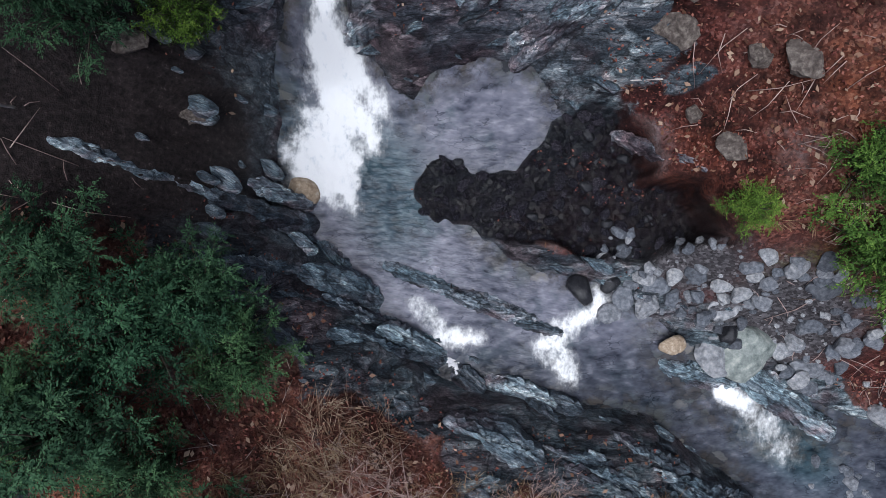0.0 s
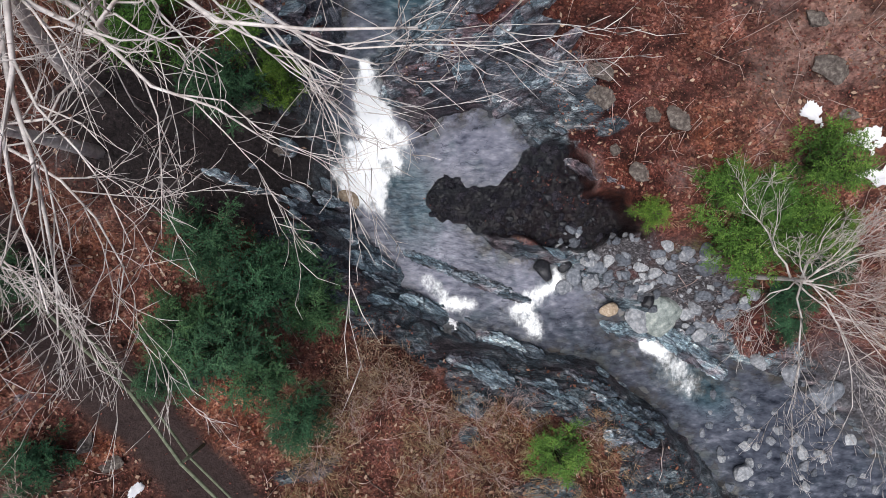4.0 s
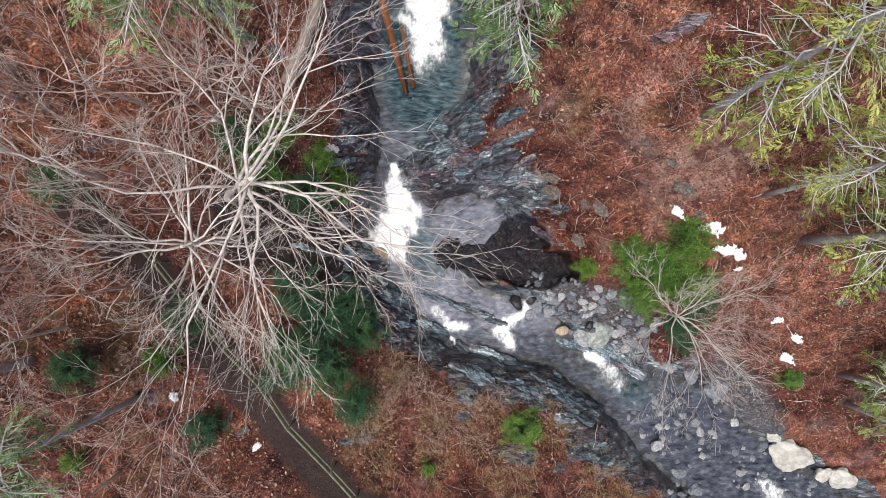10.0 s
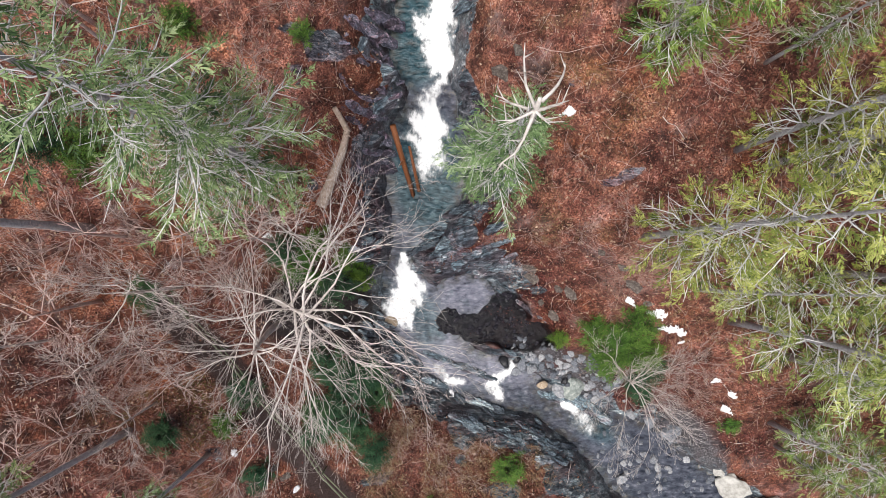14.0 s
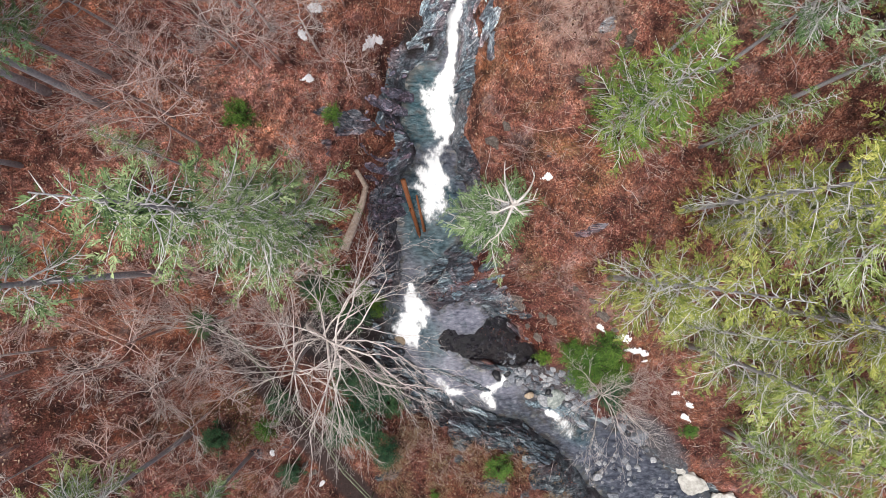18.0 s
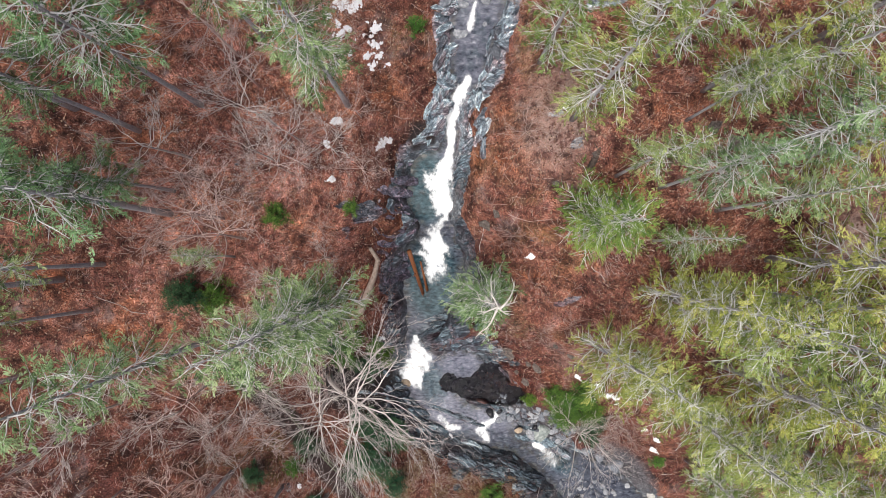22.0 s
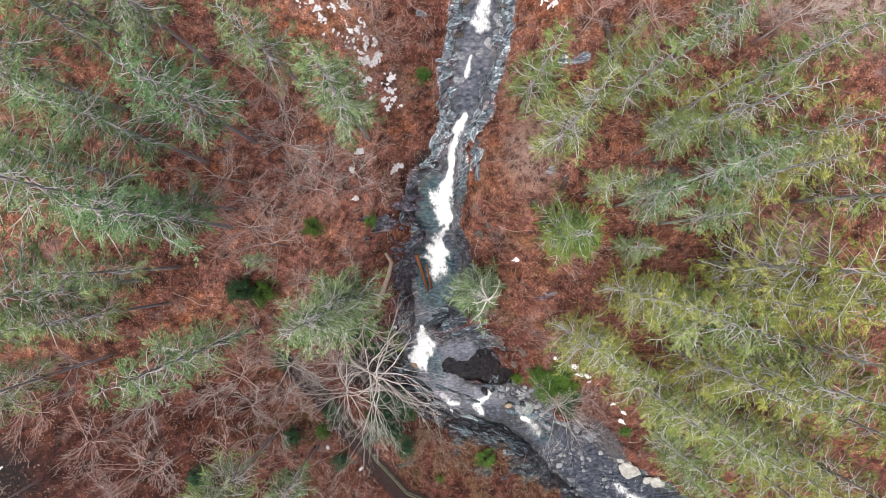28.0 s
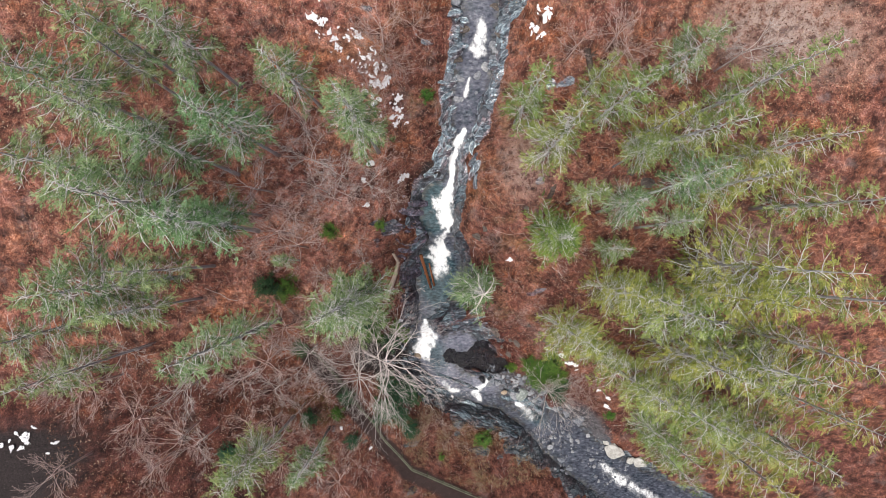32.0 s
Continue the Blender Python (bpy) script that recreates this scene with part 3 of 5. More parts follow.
def steps(inner_a, inner_b, fine, reach, grow=1.14):
    mid = list(np.arange(inner_a, inner_b, fine))
    low, high, step = [], [], fine
    a, b = inner_a, mid[-1]
    while a > -reach:
        step *= grow
        a, b = a - step, b + step
        low.append(a)
        high.append(b)
    return np.array(low[::-1] + mid + high)


def build_ground():
    xs = np.concatenate([[v for v in steps(-13, 21, 0.17, 900) if v < -6.5], np.arange(-6.5, 11.5, 0.085), [v for v in steps(-13, 21, 0.17, 900) if v > 11.55]])
    ys = np.concatenate([[v for v in steps(-15, 33, 0.17, 900) if v < -9.5], np.arange(-9.5, 8.5, 0.085), [v for v in steps(-15, 33, 0.17, 900) if v > 8.55]])
    gx, gy = np.meshgrid(xs, ys)
    z, rock, bar, tread, d = land(gx.ravel(), gy.ravel())
    x, y = gx.ravel(), gy.ravel()
    nx, ny = len(xs), len(ys)
    at = (np.arange(ny - 1)[:, None] * nx + np.arange(nx - 1)[None]).ravel()
    faces = np.stack([at, at + 1, at + 1 + nx, at + nx], 1)
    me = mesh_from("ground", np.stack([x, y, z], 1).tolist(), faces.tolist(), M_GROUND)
    put_mask(me, "rock", rock)
    put_mask(me, "wet", np.maximum(bar * 0.95, ease(0.10, -0.1, d) * 0.45))
    put_mask(me, "damp", np.clip(ease(1.2, 0.1, d) + bar, 0, 1))
    put_mask(me, "tread", tread)
    put_mask(me, "brown", ease(2.2, 3.6, y) * ease(17, 13, y) * (0.6 + 0.4 * wave(x * 0.4, y * 0.4, 37)))
    put_mask(me, "pale", 0.9 * ease(16, 19.5, y) * ease(34, 28, y))
    bare = np.maximum.reduce([ease(1.0, -3.0, oval(x, y, 25.0, 28.0, 6.5, 3.6, -25)), 0.5 * ease(0.4, -0.8, oval(x, y, 10.6, 3.6, 2.2, 1.5, 20)), 0.65 * ease(0.8, -1.5, oval(x, y, 7.2, 19.6, 2.4, 3.6, 0)), ease(0.8, -1.5, oval(x, y, 24.5, 12.0, 3, 2.2, 0))])
    put_mask(me, "bare", bare)
    put_mask(me, "spray", ease(5.5, 1.0, d + 1.2 * rough(x * 0.4, y * 0.4, 131, 3)) * ease(-4.5, -1, y + 0.3 * x) * ease(13, 8, y) * (x > 0) + 0.5 * ease(4, 1, d) * (x <= 0))
    # leaf colour lightened over the west slope
    put_mask(me, "dry", 0.9 * ease(-3.5, -6.5, x) * ease(5, 9, y) * ease(-22, -14, x))
    # regional brightness put in the leaf colour: darker south-west slope and south bank
    put_mask(me, "darkened", np.clip(0.9 * ease(-11, -17, x) * ease(5, -2, y) + 0.5 * ease(-5.0, -7.0, y) * ease(-12, -8, x) * ease(1.5, -0.5, y), 0, 1))
    # near-black ground: bank left of the falls, and the south-west pond
    dark_ovals = np.maximum(ease(0.8, -1.5, oval(x, y, -6.3, 1.2, 3.6, 2.7, -20)), ease(1.0, -2.0, oval(x, y, -34.5, -5.5, 6, 4, 10)))
    # dark recess left of the upper chute: its shade is in the colour
    dark_ovals = np.maximum(dark_ovals, 0.9 * ease(0.3, -0.6, oval(x, y, -1.2, 19.3, 1.3, 1.2, 0)))
    put_mask(me, "near_black", dark_ovals * ease(0.0, 0.5, d))
    gravel = np.maximum.reduce([ease(0.3, -0.5, oval(x, y, 6.9, -1.9, 1.3, 0.9, -20)), ease(0.3, -0.6, oval(x, y, 9.3, -3.2, 2.2, 1.3, -35)),
                                ease(0.3, -0.6, oval(x, y, 16.6, -7.4, 3.4, 1.0, -48)), ease(0.2, -0.4, oval(x, y, 12.1, -10.9, 2.4, 0.8, -55))])
    put_mask(me, "gravel", gravel * ease(-0.2, 0.1, d))
    moss = ease(0.25, 0.6, rough(x * 0.35, y * 0.35, 101, 3)) * ease(0.6, 2, d) * ease(16, 6, d) * (0.35 + 0.65 * (y < 0))
    moss = np.maximum(moss, ease(0.6, -0.4, oval(x, y, 10.4, -10.2, 2.6, 1.2, -50)) * 0.9)
    put_mask(me, "moss", moss)
    return tagged(new("ground", me), "leaf-littered gorge slopes with bare banded rock by the stream", "ground", kind="structure")


def build_water():
    xs, ys = np.arange(-6, 46, 0.075), np.arange(-29, 44, 0.075)
    gx, gy = np.meshgrid(xs, ys)
    x, y = gx.ravel(), gy.ravel()
    d, side, place = edge_of_stream(x, y)
    keep = (d < 0.12) & (place < 32.2)
    index = np.full(x.shape, -1)
    nx, ny = len(xs), len(ys)
    at = (np.arange(ny - 1)[:, None] * nx + np.arange(nx - 1)[None]).ravel()
    quads = np.stack([at, at + 1, at + 1 + nx, at + nx], 1)
    quads = quads[keep[quads].all(1)]
    used = np.unique(quads)
    index[used] = np.arange(len(used))
    x, y = x[used], y[used]
    foam = np.zeros(x.shape)
    ragged = 0.7 * rough(x * 1.7 + 0.6 * y, y * 1.7, 7, 5)
    for ax, ay, bx, by, wa, wb, strength in FALLS:
        dx, dy = bx - ax, by - ay
        t = np.clip(((x - ax) * dx + (y - ay) * dy) / (dx * dx + dy * dy), 0, 1)
        far = np.hypot(x - ax - t * dx, y - ay - t * dy) / (wa + t * (wb - wa))
        foam = np.maximum(foam, strength * ease(1.95, 0.0, far + ragged))
    deep = np.maximum.reduce([ease(0.3, -0.9, oval(x, y, -1.2, 16.2, 2.4, 3.4, 10)), 0.95 * ease(0.3, -1.2, oval(x, y, -0.6, 9.0, 2.8, 4.2, 0)), 0.75 * ease(0.2, -1.0, oval(x, y, -0.75, 0.1, 1.5, 2.5, 10)), 0.7 * ease(0.3, -0.9, oval(x, y, -3.2, 1.2, 1.0, 2.2, 0)), 0.9 * ease(0.3, -0.9, oval(x, y, 10.3, -7.0, 2.4, 1.2, -38))])
    z = level(x, y) + 0.02 * wave(x * 2, y * 2, 3) + foam * (0.08 + 0.10 * np.abs(rough(x * 2.3, y * 1.6, 13, 3)))
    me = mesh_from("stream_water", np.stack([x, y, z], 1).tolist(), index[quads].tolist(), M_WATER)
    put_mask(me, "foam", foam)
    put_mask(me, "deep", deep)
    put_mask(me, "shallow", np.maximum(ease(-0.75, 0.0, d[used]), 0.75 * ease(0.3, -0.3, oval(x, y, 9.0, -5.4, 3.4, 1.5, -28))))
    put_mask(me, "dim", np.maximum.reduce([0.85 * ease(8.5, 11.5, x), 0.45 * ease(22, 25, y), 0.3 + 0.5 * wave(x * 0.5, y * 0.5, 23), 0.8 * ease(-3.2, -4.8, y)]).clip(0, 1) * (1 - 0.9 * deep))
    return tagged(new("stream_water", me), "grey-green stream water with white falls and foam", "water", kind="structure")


build_ground()
build_water()


# ---- tools for things
def thing(name, x, y, z, label, category, group="", turn=0.0, kind=""):
    ob = new(name)
    ob.matrix_basis = pose(x, y, z, 0, 0, turn)
    return tagged(ob, label, category, group, kind)


def part(name, data, mat, parent, label=""):
    """Links a bmesh or a mesh as one object under a thing or a part."""
    if isinstance(data, bmesh.types.BMesh):
        me = bpy.data.meshes.new(name)
        data.to_mesh(me)
        data.free()
        me.polygons.foreach_set("use_smooth", [True] * len(me.polygons))
    else:
        me = data
    if not me.materials:
        me.materials.append(mat)
    ob = new(name, me)
    ob.parent = parent
    if label:
        tagged(ob, label)
    return ob


class Tubes:
    """Collects tapered, bent tubes into one mesh."""

    def __init__(self):
        self.v, self.f = [], []

    def add(self, points, radii, sides=5):
        start = len(self.v)
        n = len(points)
        for k, (p, r) in enumerate(zip(points, radii)):
            along_it = (points[min(k + 1, n - 1)] - points[max(k - 1, 0)]).normalized()
            u = along_it.cross(Vector((0.31, 0.17, 0.93) if abs(along_it.z) < 0.9 else (1, 0, 0))).normalized()
            w = along_it.cross(u)
            for s in range(sides):
                a = 2 * math.pi * s / sides
                self.v.append(p + u * (r * math.cos(a)) + w * (r * math.sin(a)))
        for k in range(n - 1):
            for s in range(sides):
                a, b = start + k * sides + s, start + k * sides + (s + 1) % sides
                self.f.append((a, b, b + sides, a + sides))
        self.f.append(tuple(range(start + (n - 1) * sides, start + n * sides)))
        self.f.append(tuple(range(start + sides - 1, start - 1, -1)))

    def mesh(self, name, mat):
        return mesh_from(name, [tuple(p) for p in self.v], self.f, mat)


def blades(name, roots, ways, lengths, widths, mat, rng, lift=0.25):
    """Many small pointed leaves, one triangle pair each, from roots along ways."""
    n = len(roots)
    ways = ways / (np.linalg.norm(ways, axis=1, keepdims=True) + 1e-9)
    across = np.cross(ways, rng.normal(0, lift, (n, 3)) + np.array([0, 0, 1.0]))
    across /= np.linalg.norm(across, axis=1, keepdims=True) + 1e-9
    tip = roots + ways * lengths[:, None]
    mid = roots + ways * (lengths * 0.45)[:, None]
    a, b = mid + across * (widths / 2)[:, None], mid - across * (widths / 2)[:, None]
    verts = np.stack([roots, a, tip, b], 1).reshape(-1, 3)
    at = np.arange(n) * 4
    faces = np.stack([at, at + 1, at + 2, at + 3], 1)
    return mesh_from(name, verts.tolist(), faces.tolist(), mat, False)


def sprays(name, fronds, mat, rng, small=0.85, broad=1.0):
    """Flat feathery sprays: pointed leaflets in two rows along each twig. A frond is root, way, length, tone."""
    starts, axes = np.array([f[0] for f in fronds]), np.array([f[1] for f in fronds])
    longs, tones = np.array([f[2] for f in fronds]), np.array([f[3] for f in fronds])
    axes = axes / np.linalg.norm(axes, axis=1, keepdims=True)
    counts = np.clip((longs * 26 / small).astype(int), 8, 24)
    of = np.repeat(np.arange(len(fronds)), counts)
    step = np.concatenate([np.arange(c) / c for c in counts])
    m = len(of)
    flip = np.where(np.arange(m) % 2, 1.0, -1.0)
    turn = flip * rng.uniform(0.45, 0.95, m) * (1.05 - 0.75 * step)
    ax = axes[of]
    ways = np.stack([ax[:, 0] * np.cos(turn) - ax[:, 1] * np.sin(turn), ax[:, 0] * np.sin(turn) + ax[:, 1] * np.cos(turn), ax[:, 2] + rng.normal(-0.05, 0.22, m)], 1)
    size = np.clip(longs[of] * (0.40 - 0.20 * step) * rng.uniform(0.6, 1.25, m) * small, 0.06 * small, 0.24)
    roots = starts[of] + ax * (longs[of] * (0.12 + 0.80 * step))[:, None] + rng.normal(0, 0.015, (m, 3))
    me = blades(name, roots, ways, size, size * rng.uniform(0.17, 0.30, m) * broad, mat, rng, 0.6)
    put_mask(me, "tone", np.repeat(np.clip(tones[of] + rng.normal(0, 0.07, m), 0, 1), 4))
    return me


def conifer(seed, height, reach, mat, start=0.3, limbs=50, label="", droop=0.25, thick=1.0, dense=1.0, tip=0.8):
    """A trunk, limbs in a spiral and needle sprays along their twigs; the limbs near the top are the shortest."""
    rng = np.random.default_rng(seed)
    tree = thing("conifer_tree", 0, 0, 0, label, "tree", "conifers of the gorge slopes")
    trunk = Tubes()
    bend = rng.normal(0, 0.012 * height, 2)
    spine = lambda f: Vector((bend[0] * f * f + 0.05 * math.sin(5 * f), bend[1] * f * f, height * f))
    base = 0.0080 * height * thick
    trunk.add([spine(k / 9) - Vector((0, 0, 0.6 if k == 0 else 0)) for k in range(10)], [base * (1.25 if k == 0 else 1) * (1 - 0.93 * k / 9) for k in range(10)], 8)
    part("trunk", trunk.mesh("trunk", M_TRUNK), M_TRUNK, tree)
    fronds = []
    sector = rng.uniform(0.72, 1.22, 7)
    for k in range(limbs):
        f = start + (0.99 - start) * (k + rng.random()) / limbs
        g = (f - start) / (1 - start)
        a = k * 2.39996 + rng.normal(0, 0.4)
        long = reach * (0.09 + 0.91 * (1 - g) ** tip) * min(1, 0.5 + 2.4 * g) * rng.uniform(0.6, 1.15) * sector[int(a / 2 / math.pi * 7) % 7]
        rise = 0.45 * g - droop + rng.normal(0, 0.1)
        out = Vector((math.cos(a), math.sin(a), 0))
        side = Vector((-out.y, out.x, 0)) * rng.normal(0, 0.25)
        o = spine(f)
        knots = (0, 0.25, 0.5, 0.75, 1.0)
        pts = [o + (out + side * (q * q)) * (long * q) + Vector((0, 0, long * (rise * q + (0.22 - droop * 0.6) * q * q))) + Vector(rng.normal(0, 0.03 * long, 3)) * (q > 0) for q in knots]
        r = (0.017 + 0.0095 * long) * thick
        wood = Tubes()
        wood.add(pts, [r, r * 0.8, r * 0.6, r * 0.4, r * 0.12], 4)
        leafy = rng.random() > 0.16
        limb_tone = rng.normal(0, 0.16)
        count = int((4 + 6.2 * long) * dense)
        for j in range(count):
            q = 0.16 + 0.84 * (j + rng.random()) / count
            i = min(int(q / 0.25), 3)
            p = pts[i].lerp(pts[i + 1], (q - 0.25 * i) / 0.25)
            b = a + (1 if j % 2 else -1) * rng.uniform(0.35, 1.05)
            twig = (0.26 + 0.30 * long * (1.10 - q)) * rng.uniform(0.6, 1.3)
            tw = Vector((math.cos(b), math.sin(b), rng.normal(-0.08, 0.2)))
            if twig > 0.5:
                wood.add([p, p + tw * (twig * 0.5), p + tw * twig], [r * 0.36, r * 0.24, 0.005], 3)
            if not leafy or rng.random() < 0.14 + 0.6 * max(0, 0.42 - q):
                continue
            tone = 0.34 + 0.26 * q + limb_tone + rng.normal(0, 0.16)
            n = max(1, int(round(twig / 0.42)))
            for s in range(n):
                d = twig * (0.12 + 0.88 * s / n)
                c = b + (rng.normal(0, 0.28) if s == n - 1 else (1 if s % 2 else -1) * rng.uniform(0.3, 0.8))
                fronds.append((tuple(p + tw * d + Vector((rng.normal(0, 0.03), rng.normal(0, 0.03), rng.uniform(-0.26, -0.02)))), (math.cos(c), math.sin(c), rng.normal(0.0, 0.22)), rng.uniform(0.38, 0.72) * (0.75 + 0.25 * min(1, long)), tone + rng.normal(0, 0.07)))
        if leafy:
            fronds.append((tuple(pts[-1]), (math.cos(a), math.sin(a), 0.0), 0.4, 0.65 + limb_tone))
        part("branch", wood.mesh("branch", M_LIMB), M_LIMB, tree)
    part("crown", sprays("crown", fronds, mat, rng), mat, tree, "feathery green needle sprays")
    return tree


def bare_tree(seed, height, reach, mat, fork=0.55, mains=9, label="", depth=4, trunk_r=0.16, kids=(7, 6, 4), flat=0.5, lean=None, fine=0.007, bias=(0.0, 0.0), rise=1.0):
    rng = np.random.default_rng(seed)
    tree = thing("bare_tree", 0, 0, 0, label, "tree", "leafless trees of the gorge")
    trunk = Tubes()
    lean = rng.normal(0, 0.02 * height, 2) if lean is None else lean
    top = fork * height
    spot = lambda q: Vector((lean[0] * q ** 1.3, lean[1] * q ** 1.3, top * q))
    trunk.add([spot(q) - Vector((0, 0, 0.6 if q == 0 else 0)) for q in (0, 0.25, 0.5, 0.75, 1.0, 1.2)], [trunk_r * (1.3 - 0.8 * q) for q in (0, 0.25, 0.5, 0.75, 1.0, 1.2)], 8)
    part("trunk", trunk.mesh("trunk", mat), mat, tree)

    def grow(wood, o, way, length, r, lv):
        pts, p, w = [o], o.copy(), way.normalized()
        n = 6 if lv < 2 else 4 if lv < 3 else 3 if lv < 4 else 2
        for k in range(n):
            w = (w + Vector(rng.normal(0, 0.2, 3)) + Vector((0, 0, 0.04))).normalized()
            p = p + w * (length / n)
            pts.append(p.copy())
        wood.add(pts, [r * (1 - 0.8 * k / n) for k in range(n + 1)], 5 if lv < 2 else 3)
        if lv >= depth:
            return
        for k in range(kids[lv - 1]):
            q = 0.2 + 0.8 * (k + rng.random()) / kids[lv - 1]
            i = min(int(q * n), n - 1)
            s = pts[i].lerp(pts[i + 1], q * n - i)
            here = (pts[i + 1] - pts[i]).normalized()
            turn_by = Vector(rng.normal(0, 1, 3))
            turn_by = (turn_by - here * turn_by.dot(here)).normalized()
            turn_by.z = abs(turn_by.z) * flat
            grow(wood, s, here * 0.9 + turn_by * rng.uniform(0.3, 0.62), length * rng.uniform(0.34, 0.62) * (1.15 - 0.4 * q), max(r * (1 - 0.8 * q) * 0.66, fine), lv + 1)

    for k in range(mains):
        a = k * 2.39996 + rng.normal(0, 0.3)
        f = 0.80 + 0.40 * k / mains
        up = rise * (rng.uniform(0.3, 0.75) + 0.6 * max(0, f - 1.05) / 0.2)
        wood = Tubes()
        grow(wood, spot(f), Vector((math.cos(a) + bias[0], math.sin(a) + bias[1], up)), reach * rng.uniform(0.65, 1.15), trunk_r * rng.uniform(0.26, 0.42), 1)
        part("limb", wood.mesh("limb", mat), mat, tree, "leafless limb with fine twigs")
    return tree


def shrub(seed, reach, tall, mat, label, name="evergreen_shrub", stems=26):
    rng = np.random.default_rng(seed)
    bush = thing(name, 0, 0, 0, label, "shrub", "evergreen shrubs")
    fronds = []
    for k in range(stems):
        a, s = k * 2.39996 + rng.normal(0, 0.3), math.sqrt((k + 0.5) / stems) * rng.uniform(0.7, 1.15)
        end = Vector((math.cos(a) * reach * s, math.sin(a) * reach * s, tall * (1.05 - 0.75 * s * s) * rng.uniform(0.75, 1.12)))
        mid = Vector((end.x * 0.4, end.y * 0.4, end.z * 0.65))
        pts = [Vector((0, 0, -0.3)), mid, end]
        wood = Tubes()
        wood.add(pts, [0.03, 0.018, 0.005], 4)
        part("stem", wood.mesh("stem", M_STEM), M_STEM, bush)
        tone = rng.normal(0.40, 0.10)
        count = 24
        for j in range(count):
            q = 0.35 + 0.65 * (j + rng.random()) / count
            p = pts[0].lerp(mid, q * 2) if q < 0.5 else mid.lerp(end, q * 2 - 1)
            b = a + rng.uniform(-1.9, 1.9)
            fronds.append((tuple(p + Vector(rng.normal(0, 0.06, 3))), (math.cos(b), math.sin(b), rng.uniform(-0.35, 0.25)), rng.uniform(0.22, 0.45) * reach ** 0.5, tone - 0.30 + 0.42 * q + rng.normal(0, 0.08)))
        for j in range(6):
            b = j * 1.05 + rng.normal(0, 0.2)
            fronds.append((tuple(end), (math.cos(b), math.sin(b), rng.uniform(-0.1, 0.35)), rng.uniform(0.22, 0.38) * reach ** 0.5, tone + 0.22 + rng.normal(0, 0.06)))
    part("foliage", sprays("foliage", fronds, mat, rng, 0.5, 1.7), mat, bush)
    return bush


def stone_mesh(seed, subdiv, squash=(1, 0.8, 0.6), sharp=0.25, mat=None, cuts=5, strata=0.0):
    """A weathered stone of radius about one, with flattened faces."""
    rng = np.random.default_rng(seed)
    bm = bmesh.new()
    bmesh.ops.create_icosphere(bm, subdivisions=subdiv, radius=1)
    planes = [(Vector(rng.normal(0, 1, 3)).normalized(), rng.uniform(0.55, 0.85) if cuts < 13 else rng.uniform(0.42, 0.78)) for _ in range(cuts)]
    off = Vector(rng.uniform(-50, 50, 3))
    for v in bm.verts:
        p = v.co.copy()
        for n, d in planes:
            over = p.dot(n) - d
            if over > 0:
                p -= n * over * 0.95
        q = p * 1.3 + off
        p *= 1 + sharp * (noise.noise(q) + 0.5 * noise.noise(q * 2.3) + 0.3 * noise.noise(q * 5.1))
        if strata:
            p.z += strata * math.sin(9 * p.y + 3 * noise.noise(q))
            p.y += strata * 0.5 * noise.noise(q * 3.0)
        v.co = Vector((p.x * squash[0], p.y * squash[1], p.z * squash[2]))
    me = bpy.data.meshes.new("stone")
    bm.to_mesh(me)
    bm.free()
    me.materials.append(mat)
    me.polygons.foreach_set("use_smooth", [subdiv > 2] * len(me.polygons))
    return me


def rest(x, y):
    return land(np.asarray(x, float), np.asarray(y, float))[0]


def stones(name, meshes, rows, label, group, sink=0.35, category="rock"):
    """Rows of x, y, size, turn: one stone each, half bedded in the ground."""
    zs = rest([r[0] for r in rows], [r[1] for r in rows])
    made = []
    for k, (row, z) in enumerate(zip(rows, zs)):
        x, y, size, turn = row[:4]
        ob = new(name, meshes[k % len(meshes)])
        tilt = random.uniform(-9, 9)
        zz = row[4] if len(row) > 4 else z
        ob.matrix_basis = pose(x, y, zz + size * (0.5 - sink) * 0.6, tilt, random.uniform(-9, 9), turn) @ Matrix.Scale(size, 4)
        made.append(tagged(ob, label, category, group))
    return made


# ---- trees
def planted(templates, rows, scale_by):
    """Each row is x, y, height (and which template): the first of a kind is the template itself."""
    zs = rest([r[0] for r in rows], [r[1] for r in rows])
    used, firsts = set(), []
    for k, (row, z) in enumerate(zip(rows, zs)):
        t = templates[k % len(templates)]
        s = row[2] / scale_by
        m = pose(row[0], row[1], z, random.uniform(-1.5, 1.5), random.uniform(-1.5, 1.5), random.uniform(0, 360))
        if t not in used:
            used.add(t)
            wide = s * (row[3] if len(row) > 3 else 1)
            firsts.append((t, m @ Matrix.Diagonal((wide, wide, s, 1))))
        else:
            wide = row[3] if len(row) > 3 else random.uniform(0.85, 1.1)
            copy_thing(t, m @ Matrix.Diagonal((s * wide, s * wide, s, 1)))
    for t, m in firsts:
        t.matrix_basis = m


